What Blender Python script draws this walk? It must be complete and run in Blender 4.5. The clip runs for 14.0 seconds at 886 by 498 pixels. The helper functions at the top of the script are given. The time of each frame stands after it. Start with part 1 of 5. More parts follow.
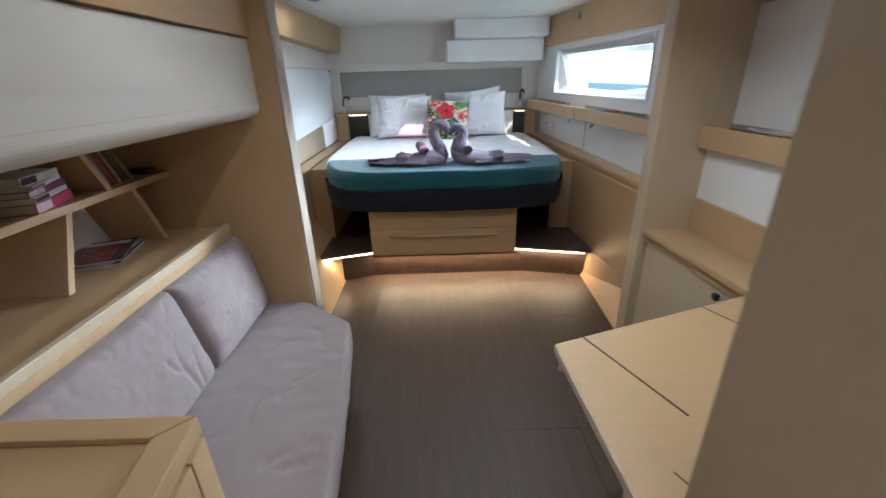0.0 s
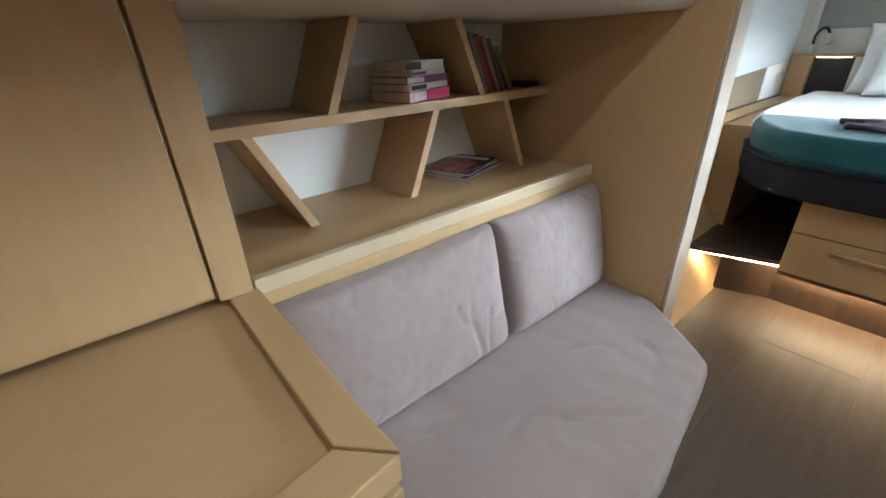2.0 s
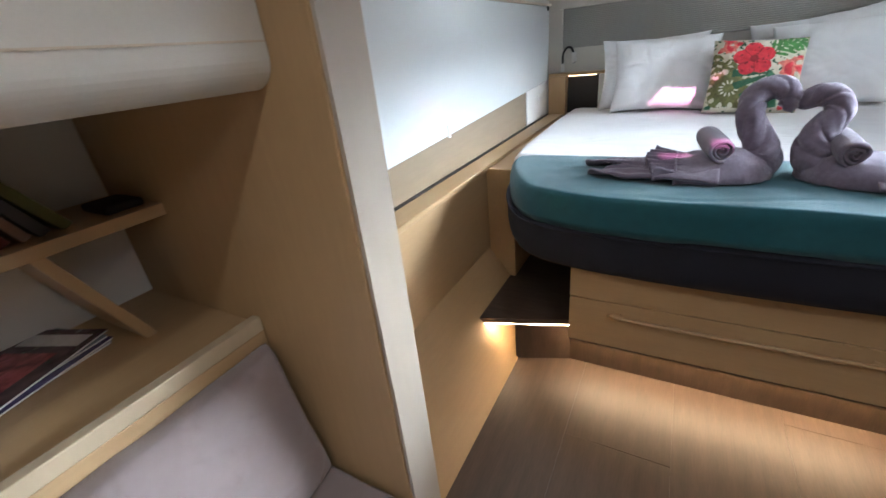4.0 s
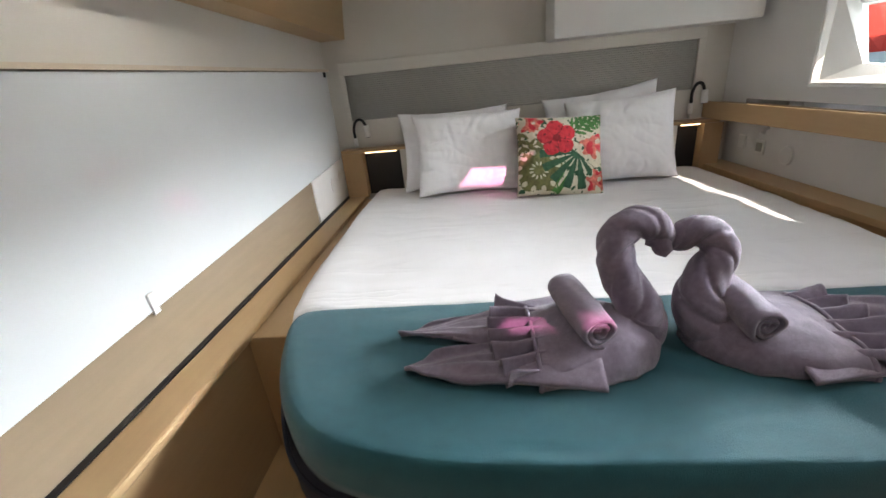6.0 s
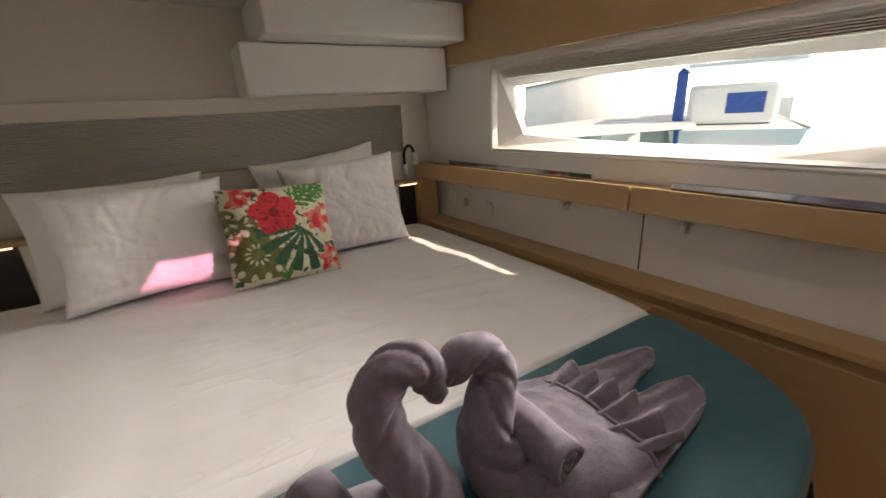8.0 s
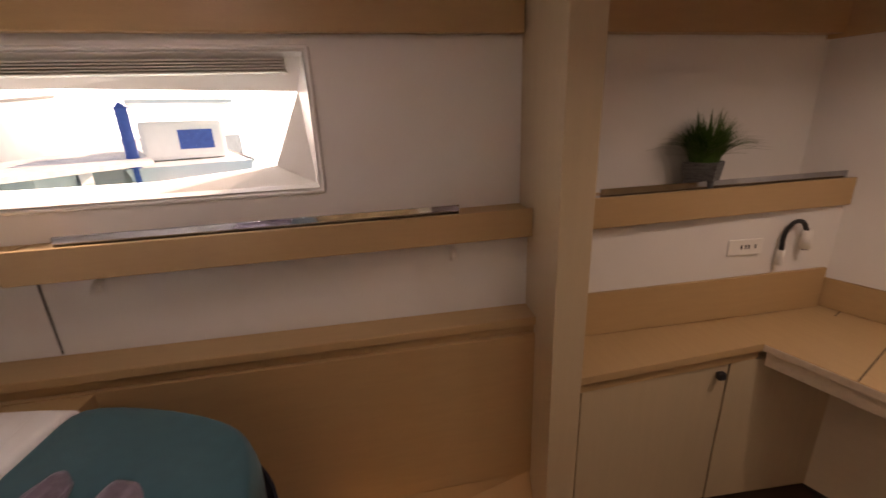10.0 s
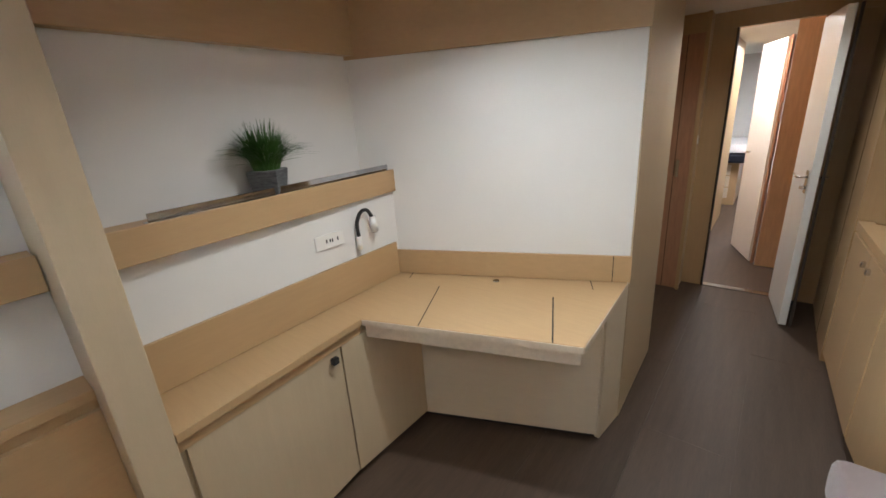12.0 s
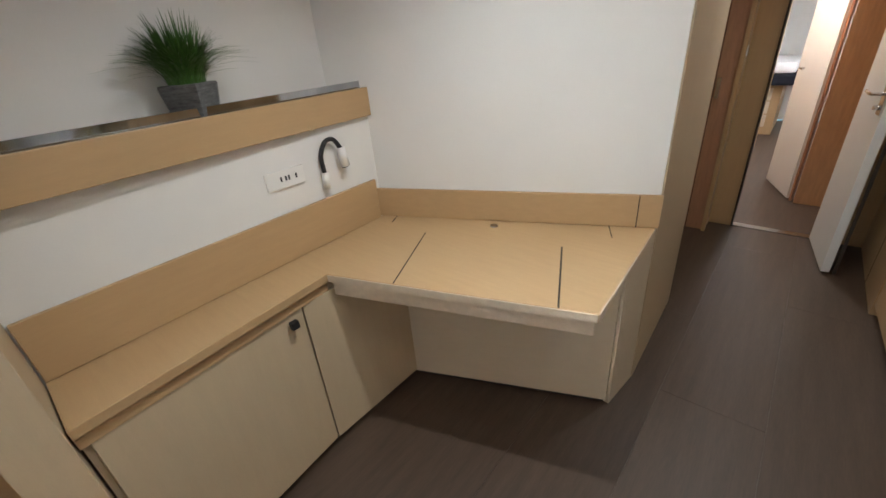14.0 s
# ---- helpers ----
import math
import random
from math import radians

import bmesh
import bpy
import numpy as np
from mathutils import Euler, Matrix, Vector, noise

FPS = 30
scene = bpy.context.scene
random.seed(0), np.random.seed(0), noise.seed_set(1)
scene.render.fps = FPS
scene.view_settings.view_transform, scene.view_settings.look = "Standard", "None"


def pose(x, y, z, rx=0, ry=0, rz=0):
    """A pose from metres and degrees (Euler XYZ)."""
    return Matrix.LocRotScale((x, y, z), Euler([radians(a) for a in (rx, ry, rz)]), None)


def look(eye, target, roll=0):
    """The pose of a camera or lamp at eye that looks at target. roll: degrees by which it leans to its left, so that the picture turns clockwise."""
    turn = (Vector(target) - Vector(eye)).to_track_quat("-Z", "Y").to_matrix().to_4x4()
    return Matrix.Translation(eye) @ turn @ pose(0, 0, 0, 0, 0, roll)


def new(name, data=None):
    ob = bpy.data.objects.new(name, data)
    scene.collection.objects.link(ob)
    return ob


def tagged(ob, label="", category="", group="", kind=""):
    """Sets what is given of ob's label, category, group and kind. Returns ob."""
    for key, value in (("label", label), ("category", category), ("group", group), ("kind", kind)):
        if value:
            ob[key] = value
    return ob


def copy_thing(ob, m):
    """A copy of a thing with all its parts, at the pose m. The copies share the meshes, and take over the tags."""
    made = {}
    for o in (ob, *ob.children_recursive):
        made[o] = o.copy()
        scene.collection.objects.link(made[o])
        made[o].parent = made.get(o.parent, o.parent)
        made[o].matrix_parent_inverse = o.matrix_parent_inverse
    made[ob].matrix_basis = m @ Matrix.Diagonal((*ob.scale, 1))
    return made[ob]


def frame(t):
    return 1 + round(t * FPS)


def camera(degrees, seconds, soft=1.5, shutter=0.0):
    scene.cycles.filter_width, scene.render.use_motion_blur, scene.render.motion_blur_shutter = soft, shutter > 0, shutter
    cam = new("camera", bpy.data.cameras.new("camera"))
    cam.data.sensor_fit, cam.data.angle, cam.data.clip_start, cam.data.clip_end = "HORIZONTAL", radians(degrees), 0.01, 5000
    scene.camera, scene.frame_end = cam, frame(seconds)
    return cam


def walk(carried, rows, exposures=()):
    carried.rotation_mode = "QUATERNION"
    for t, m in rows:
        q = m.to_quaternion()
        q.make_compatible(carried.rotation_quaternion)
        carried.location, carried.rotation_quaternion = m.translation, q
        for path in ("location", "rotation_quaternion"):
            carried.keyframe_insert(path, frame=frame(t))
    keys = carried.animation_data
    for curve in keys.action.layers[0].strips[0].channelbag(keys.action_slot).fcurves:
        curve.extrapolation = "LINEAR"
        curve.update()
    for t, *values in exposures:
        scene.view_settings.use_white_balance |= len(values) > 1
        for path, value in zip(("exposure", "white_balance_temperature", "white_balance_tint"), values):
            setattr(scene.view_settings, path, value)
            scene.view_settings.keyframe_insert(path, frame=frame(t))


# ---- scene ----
cam = camera(94.8, 14.0, shutter=0.2)
PATH = [
    (0, (0.005, 0.509, 1.529), (0.012, 2.351, 0.75), -1.6),
    (0.5, (-0.162, 0.747, 1.484), (-0.477, 2.499, 0.572), -1.0),
    (1, (-0.241, 0.87, 1.378), (-1.057, 2.387, 0.362), -1.0),
    (1.5, (-0.221, 0.931, 1.306), (-1.435, 2.177, 0.319), -1.3),
    (2, (-0.247, 1.036, 1.3), (-1.629, 2.177, 0.411), -1.9),
    (2.5, (-0.318, 1.208, 1.321), (-1.719, 2.363, 0.484), -3.7),
    (3, (-0.306, 1.44, 1.345), (-1.621, 2.679, 0.488), -4.9),
    (3.5, (-0.245, 1.751, 1.38), (-1.381, 3.143, 0.502), -5.2),
    (4, (-0.243, 2.001, 1.403), (-1.172, 3.547, 0.539), -6.4),
    (4.2, (-0.27, 2.089, 1.42), (-1.12, 3.682, 0.559), -6.6),
    (6.3, (-0.335, 2.987, 1.533), (-0.393, 4.844, 0.792), -5.4),
    (6.5, (-0.308, 3.053, 1.532), (-0.279, 4.922, 0.82), -5.1),
    (7, (-0.267, 3.214, 1.547), (0.015, 5.082, 0.891), -4.3),
    (7.2, (-0.258, 3.268, 1.552), (0.15, 5.114, 0.901), -3.8),
    (9.3, (-0.043, 3.217, 1.577), (1.764, 3.774, 0.925), -2.9),
    (9.5, (-0.017, 3.169, 1.564), (1.849, 3.501, 0.926), -2.5),
    (10, (0.049, 3.11, 1.544), (1.943, 2.892, 0.938), -2.3),
    (10.5, (0.079, 3.022, 1.525), (1.863, 2.331, 0.943), -2.8),
    (10.7, (0.062, 2.971, 1.541), (1.773, 2.125, 0.945), -2.3),
    (11, (0.053, 2.906, 1.523), (1.635, 1.838, 0.926), -3.4),
    (11.5, (0.005, 2.82, 1.521), (1.366, 1.488, 0.91), -3.5),
    (12, (-0.055, 2.773, 1.52), (1.157, 1.313, 0.887), -3.9),
    (12.5, (-0.093, 2.747, 1.506), (1.049, 1.253, 0.826), -4.2),
    (13, (-0.111, 2.698, 1.481), (1.038, 1.24, 0.737), -4.5),
    (13.5, (-0.082, 2.612, 1.447), (1.097, 1.217, 0.631), -4.9),
    (14, (0.071, 2.471, 1.414), (1.265, 1.15, 0.504), -5.1),
]
walk(cam, [(t, look(eye, target, roll)) for t, eye, target, roll in PATH],
     [(0, 1.55, 5800, 8), (0.5, 1.55, 5900, 9), (1.0, 1.7, 6400, 12), (2.0, 1.75, 6100, 4), (3.0, 1.64, 5900, 7), (4.0, 1.45, 6200, 11), (6.3, 1.05, 7300, 15), (7.2, 0.72, 8000, 17), (9.3, 0.45, 9800, 28), (9.7, 0.45, 9900, 32), (10.0, 0.7, 9900, 38), (10.5, 1.2, 7600, 20), (11.2, 1.88, 6300, 10), (14, 1.8, 6400, 9)])

# ---- world and light ----
SUN = Vector((-0.435, 0.735, -0.515)).normalized()
world = bpy.data.worlds.new("world")
scene.world = world
world.use_nodes = True
wn = world.node_tree.nodes
sky = wn.new("ShaderNodeTexSky")
sky.sky_type, sky.sun_disc, sky.dust_density, sky.ozone_density = "NISHITA", False, 0.2, 1.5
sky.sun_elevation, sky.sun_rotation = math.asin(-SUN.z), math.atan2(-SUN.x, -SUN.y)
wn["Background"].inputs["Strength"].default_value = 0.15
world.node_tree.links.new(sky.outputs[0], wn["Background"].inputs[0])
sun = new("sun", bpy.data.lights.new("sun", "SUN"))
sun.data.energy, sun.data.angle, sun.data.color = 4.5, radians(0.6), (1, 0.94, 0.86)
sun.matrix_world = look((0, 0, 8), Vector((0, 0, 8)) + SUN)

# x, y, watts and cone of each recessed lamp; the last is added fill
# last one unseen, brightens the hull wall; (0, 0) and (0.20, 2.34) assumed
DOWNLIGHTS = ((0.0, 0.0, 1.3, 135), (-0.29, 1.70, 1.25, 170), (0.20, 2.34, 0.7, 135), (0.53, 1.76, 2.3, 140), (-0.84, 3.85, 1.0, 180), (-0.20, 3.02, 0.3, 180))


def area(name, at, to, sx, sy, watts, colour):
    lamp = new(name, bpy.data.lights.new(name, "AREA"))
    d = lamp.data
    d.shape, d.size, d.size_y, d.energy, d.color = "RECTANGLE", sx, sy, watts, colour
    lamp.matrix_world = look(at, to)
    return lamp


# lamps standing in for daylight at the assumed hatch and outside the window
area("hatch_light", (0.646, 3.596, 2.10), (0.50, 3.95, 0.7), 0.28, 0.23, 1.5, (0.86, 0.94, 1.0))
# added outside, above the camera's sight line, to brighten the cabin
area("window_sky_fill", (4.8, 6.0, 2.62), (0.6, 4.3, 1.35), 6.0, 1.1, 800, (0.80, 0.91, 1.0))
# fill lamps added to brighten the aft cabin and passage; no fitting seen
area("aft_cabin_fill", (-0.1, -3.3, 2.0), (-0.1, -3.3, 0.0), 0.8, 0.8, 13, (0.95, 0.97, 1.0))
area("aft_passage_fill", (0.45, -1.75, 2.04), (0.2, -1.75, 0.0), 0.3, 0.3, 6, (1.0, 0.97, 0.94))
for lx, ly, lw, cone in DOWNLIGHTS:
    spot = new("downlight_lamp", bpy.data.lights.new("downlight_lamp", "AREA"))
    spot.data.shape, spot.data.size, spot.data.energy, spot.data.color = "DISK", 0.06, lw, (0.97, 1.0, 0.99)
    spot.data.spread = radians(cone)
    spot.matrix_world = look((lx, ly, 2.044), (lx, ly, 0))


# ---- materials ----
def material(name, colour, rough=0.5, metal=0.0, scale=20.0, stretch=(1, 1, 1), vary=0.12, bump=0.05, fine=200.0,
             sheen=0.0, coat=0.0, spec=0.5):
    m = bpy.data.materials.new(name)
    m.use_nodes = True
    nt = m.node_tree
    b = nt.nodes["Principled BSDF"]
    b.inputs["Roughness"].default_value, b.inputs["Metallic"].default_value = rough, metal
    b.inputs["Sheen Weight"].default_value, b.inputs["Coat Weight"].default_value = sheen, coat
    b.inputs["Specular IOR Level"].default_value = spec
    tc, mp = nt.nodes.new("ShaderNodeTexCoord"), nt.nodes.new("ShaderNodeMapping")
    mp.inputs["Scale"].default_value = stretch
    nt.links.new(tc.outputs["Object"], mp.inputs["Vector"])
    n1, n2 = nt.nodes.new("ShaderNodeTexNoise"), nt.nodes.new("ShaderNodeTexNoise")
    n1.inputs["Scale"].default_value, n1.inputs["Detail"].default_value = scale, 6
    n2.inputs["Scale"].default_value, n2.inputs["Detail"].default_value = fine, 3
    nt.links.new(mp.outputs[0], n1.inputs["Vector"])
    nt.links.new(mp.outputs[0], n2.inputs["Vector"])
    mix = nt.nodes.new("ShaderNodeMix")
    mix.data_type = "FLOAT"
    mix.inputs[0].default_value = 0.4
    nt.links.new(n1.outputs["Fac"], mix.inputs[2])
    nt.links.new(n2.outputs["Fac"], mix.inputs[3])
    ramp = nt.nodes.new("ShaderNodeValToRGB")
    lo = [max(0, c * (1 - 1.6 * vary)) for c in colour]
    hi = [min(1, c * (1 + 1.2 * vary)) for c in colour]
    ramp.color_ramp.elements[0].position, ramp.color_ramp.elements[1].position = 0.3, 0.7
    ramp.color_ramp.elements[0].color, ramp.color_ramp.elements[1].color = (*lo, 1), (*hi, 1)
    nt.links.new(mix.outputs[0], ramp.inputs[0])
    nt.links.new(ramp.outputs[0], b.inputs["Base Color"])
    if bump:
        bp = nt.nodes.new("ShaderNodeBump")
        bp.inputs["Strength"].default_value, bp.inputs["Distance"].default_value = bump, 0.01
        nt.links.new(n2.outputs["Fac"], bp.inputs["Height"])
        nt.links.new(bp.outputs[0], b.inputs["Normal"])
    return m


def glow(name, colour, strength):
    m = bpy.data.materials.new(name)
    m.use_nodes = True
    b = m.node_tree.nodes["Principled BSDF"]
    b.inputs["Base Color"].default_value = (*colour, 1)
    b.inputs["Emission Color"].default_value, b.inputs["Emission Strength"].default_value = (*colour, 1), strength
    return m


OAK = material("oak_laminate", (0.46, 0.305, 0.158), 0.42, scale=9, stretch=(7, 0.7, 7), vary=0.035, bump=0.015, fine=80)
OAK_X = material("oak_laminate_crosswise", (0.46, 0.305, 0.158), 0.42, scale=9, stretch=(0.7, 7, 7), vary=0.035, bump=0.015, fine=80)
OAK_UP = material("oak_laminate_upright", (0.46, 0.305, 0.158), 0.42, scale=9, stretch=(7, 7, 0.7), vary=0.035, bump=0.015, fine=80)
CREAM_OAK = material("cream_laminate", (0.50, 0.40, 0.27), 0.42, scale=8, stretch=(5, 5, 0.6), vary=0.03, bump=0.015, fine=80)
IVORY = material("ivory_laminate", (0.63, 0.55, 0.43), 0.4, scale=8, stretch=(0.6, 5, 5), vary=0.02, bump=0.01)
TRIM = material("pale_daylit_edge", (0.42, 0.355, 0.285), 0.4, scale=8, stretch=(5, 5, 0.6), vary=0.02, bump=0.0)
PALE = material("pale_oak_edge", (0.64, 0.54, 0.42), 0.45, scale=8, stretch=(6, 1, 6), vary=0.08, bump=0.02, fine=70)
FLOOR = material("dark_plank_laminate", (0.074, 0.047, 0.032), 0.44, scale=4, stretch=(7, 0.6, 1), vary=0.20, bump=0.03, fine=30)
TREAD = material("dark_step_tread", (0.085, 0.058, 0.045), 0.4, scale=5, stretch=(1, 10, 1), vary=0.25, bump=0.04, fine=40)
WHITE = material("white_wall_lining", (0.74, 0.73, 0.71), 0.55, scale=3, vary=0.025, bump=0.02, fine=350)
CREAM = material("cream_headlining", (0.66, 0.63, 0.57), 0.6, scale=3, vary=0.03, bump=0.03, fine=300)
GLOSS = material("glossy_white_panel", (0.72, 0.75, 0.76), 0.10, scale=2, vary=0.02, bump=0.0, coat=0.5)
GELCOAT = material("white_gelcoat", (0.80, 0.80, 0.78), 0.25, scale=3, vary=0.03, bump=0.0)
SOFA = material("mauve_grey_upholstery", (0.275, 0.214, 0.212), 0.9, scale=40, vary=0.03, bump=0.25, fine=700, sheen=0.3)
SHEET = material("white_cotton", (0.80, 0.79, 0.80), 0.85, scale=5, vary=0.02, bump=0.04, fine=500, sheen=0.1)
TEAL = material("teal_cotton", (0.004, 0.080, 0.104), 0.85, scale=30, vary=0.10, bump=0.2, fine=400, sheen=0.2)
NAVY = material("navy_mattress_cover", (0.007, 0.008, 0.017), 0.9, scale=12, vary=0.15, bump=0.1, fine=500, sheen=0.0)
TOWEL = material("mauve_terry_towel", (0.172, 0.137, 0.186), 0.95, scale=90, vary=0.16, bump=0.4, fine=520, sheen=0.3)
CHROME = material("brushed_steel", (0.62, 0.62, 0.62), 0.18, 1.0, scale=8, vary=0.03, bump=0.0)
BLACK = material("matt_black", (0.012, 0.012, 0.014), 0.5, scale=20, vary=0.1, bump=0.03)
DARKGAP = material("dark_joint", (0.035, 0.025, 0.018), 0.8, scale=20, vary=0.1, bump=0.0)
PLASTIC = material("white_plastic", (0.78, 0.77, 0.74), 0.3, scale=10, vary=0.02, bump=0.0)
HEADGREY = material("grey_ribbed_fabric", (0.40, 0.39, 0.36), 0.85, scale=8, vary=0.02, bump=0.1, fine=500)
WARM_LED = glow("warm_led", (1.0, 0.72, 0.42), 29)
NICHE_LED = glow("dim_warm_led", (1.0, 0.74, 0.46), 2.5)
LAMP_GLOW = glow("lamp_glow", (1.0, 0.88, 0.70), 20)


# cotton with pressed creases
SHEET_CREASED = material("creased_white_cotton", (0.80, 0.79, 0.80), 0.85, scale=5, vary=0.02, bump=0.04, fine=500, sheen=0.1)
cn = SHEET_CREASED.node_tree
cm, cz = cn.nodes.new("ShaderNodeMapping"), cn.nodes.new("ShaderNodeTexNoise")
cm.inputs["Scale"].default_value, cm.inputs["Rotation"].default_value = (0.9, 4.5, 1), (0, 0, 0.25)
cz.inputs["Scale"].default_value, cz.inputs["Detail"].default_value, cz.inputs["Distortion"].default_value = 1.5, 2.5, 0.6
cs, ca, cp = cn.nodes.new("ShaderNodeMath"), cn.nodes.new("ShaderNodeMath"), cn.nodes.new("ShaderNodeMath")
cs.operation, ca.operation, cp.operation = "SUBTRACT", "ABSOLUTE", "POWER"
cs.inputs[1].default_value, cp.inputs[1].default_value = 0.5, 0.5
cb = cn.nodes.new("ShaderNodeBump")
cb.inputs["Strength"].default_value, cb.inputs["Distance"].default_value = 0.5, 0.018
for n_ in [n for n in cn.nodes if n.type == "TEX_COORD"]:
    cn.links.new(n_.outputs["Object"], cm.inputs["Vector"])
cn.links.new(cm.outputs[0], cz.inputs["Vector"])
cn.links.new(cz.outputs["Fac"], cs.inputs[0])
cn.links.new(cs.outputs[0], ca.inputs[0])
cn.links.new(ca.outputs[0], cp.inputs[0])
cn.links.new(cp.outputs[0], cb.inputs["Height"])
cn.links.new(cb.outputs[0], cn.nodes["Principled BSDF"].inputs["Normal"])


# ---- mesh helpers ----
def mesh_of(bm, name, mat, smooth=False):
    bmesh.ops.recalc_face_normals(bm, faces=bm.faces[:])
    me = bpy.data.meshes.new(name)
    bm.to_mesh(me)
    bm.free()
    for m in (mat if isinstance(mat, (list, tuple)) else [mat]):
        me.materials.append(m)
    if smooth:
        for p in me.polygons:
            p.use_smooth = True
    return me


def structure(name, bm, mat, label, category, smooth=False):
    return tagged(new(name, mesh_of(bm, name, mat, smooth)), label, category, kind="structure")


def thing(name, at, label, category, group="", kind=""):
    ob = tagged(new(name), label, category, group, kind)
    ob.empty_display_size = 0.05
    ob.matrix_world = Matrix.Translation(at)
    return ob


def part(name, bm, mat, parent, label="", smooth=False):
    """Links a bmesh, given in world places, as one mesh under a thing or a part."""
    ob = new(name, mesh_of(bm, name, mat, smooth))
    base = parent
    off = Vector((0, 0, 0))
    while base is not None:
        off += base.location
        base = base.parent
    ob.data.transform(Matrix.Translation(-off))
    ob.parent = parent
    return tagged(ob, label)


def single(name, bm, mat, at, label, category, group="", smooth=False):
    """A thing of one mesh, given in world places, with its origin at its base."""
    me = mesh_of(bm, name, mat, smooth)
    me.transform(Matrix.Translation(-Vector(at)))
    ob = new(name, me)
    ob.location = at
    return tagged(ob, label, category, group)


def hexa(bm, low, high, bevel=0.0):
    """A solid between two polygons of equal count."""
    a, b = [bm.verts.new(p) for p in low], [bm.verts.new(p) for p in high]
    n = len(a)
    fs = [bm.faces.new(a[::-1]), bm.faces.new(b)]
    for i in range(n):
        fs.append(bm.faces.new((a[i], a[(i + 1) % n], b[(i + 1) % n], b[i])))
    bmesh.ops.recalc_face_normals(bm, faces=fs)
    if bevel:
        es = list({e for f in fs for e in f.edges})
        bmesh.ops.bevel(bm, geom=es, offset=bevel, segments=2, affect="EDGES", profile=0.6)
    return bm


def prism(poly, z0, z1, bevel=0.0, bm=None):
    return hexa(bm or bmesh.new(), [(x, y, z0) for x, y in poly], [(x, y, z1) for x, y in poly], bevel)


def box(x0, x1, y0, y1, z0, z1, bevel=0.0, bm=None):
    return prism([(x0, y0), (x1, y0), (x1, y1), (x0, y1)], z0, z1, bevel, bm)


def slab(p, q, t, z0, z1, bevel=0.0, bm=None):
    """An upright board from p to q in plan, t thick to the left of the way."""
    p, q = Vector(p), Vector(q)
    d = (q - p).normalized()
    n = Vector((-d.y, d.x)) * t
    return prism([p[:], q[:], (q + n)[:], (p + n)[:]], z0, z1, bevel, bm)


def tube(points, radii, sides=12, bm=None, caps=True):
    """A round tube along points."""
    bm = bm or bmesh.new()
    pts = [Vector(p) for p in points]
    up = Vector((0.13, 0.21, 0.97))
    rings = []
    for i, p in enumerate(pts):
        d = (pts[min(i + 1, len(pts) - 1)] - pts[max(i - 1, 0)]).normalized()
        s = d.cross(up)
        if s.length < 0.1:
            s = d.cross(Vector((1, 0, 0)))
        s.normalize()
        u = s.cross(d)
        up = u
        r = radii[i] if isinstance(radii, (list, tuple)) else radii
        rings.append([bm.verts.new(p + (s * math.cos(a) + u * math.sin(a)) * r)
                      for a in (2 * math.pi * k / sides for k in range(sides))])
    for a, b in zip(rings, rings[1:]):
        for k in range(sides):
            bm.faces.new((a[k], a[(k + 1) % sides], b[(k + 1) % sides], b[k]))
    if caps:
        bm.faces.new(rings[0][::-1])
        bm.faces.new(rings[-1])
    return bm


def bend(points, steps=8):
    """A smooth line through points (Catmull-Rom)."""
    p = [Vector(q) for q in points]
    p = [2 * p[0] - p[1]] + p + [2 * p[-1] - p[-2]]
    out = []
    for i in range(1, len(p) - 2):
        for k in range(steps):
            t = k / steps
            out.append(0.5 * (2 * p[i] + (p[i + 1] - p[i - 1]) * t + (2 * p[i - 1] - 5 * p[i] + 4 * p[i + 1] - p[i + 2]) * t * t
                              + (3 * p[i] - p[i - 1] - 3 * p[i + 1] + p[i + 2]) * t ** 3))
    return out + [p[-2]]


def tucks(lines, u, v):
    """Depth of pulled folds at (u, v); each runs from (u0, v0) by (du, dv), w wide and d deep, and dies out."""
    total = 0.0
    for u0, v0, du, dv, w, d in lines:
        size = du * du + dv * dv
        f = ((u - u0) * du + (v - v0) * dv) / size
        if -0.05 < f < 1:
            off = ((u - u0) * dv - (v - v0) * du) / math.sqrt(size) + 0.03 * math.sin(5 * f + 9 * u0)
            total += d * math.exp(-(off / w) ** 2) * (1 - f) ** 0.7 * min(1.0, (f + 0.05) * 8)
    return total


def seam_tucks(seed, count, depth, reach, w=0.035):
    """Short slanted folds along the four seams of a cushion."""
    r = random.Random(seed)
    out = []
    for _ in range(count):
        g, edge, slant = r.uniform(-0.9, 0.9), r.choice((0, 0, 0, 1, 2, 3)), r.uniform(-0.5, 0.2)
        n = reach * r.uniform(0.5, 1.2)
        u0, v0, du, dv = ((g, 0.97, slant * n, -n), (g, -0.97, -slant * n, n), (-0.97, g, n, slant * n), (0.97, g, -n, slant * n))[edge]
        out.append((u0, v0, du, dv, w * r.uniform(0.7, 1.4), depth * r.uniform(0.4, 1.0)))
    return out


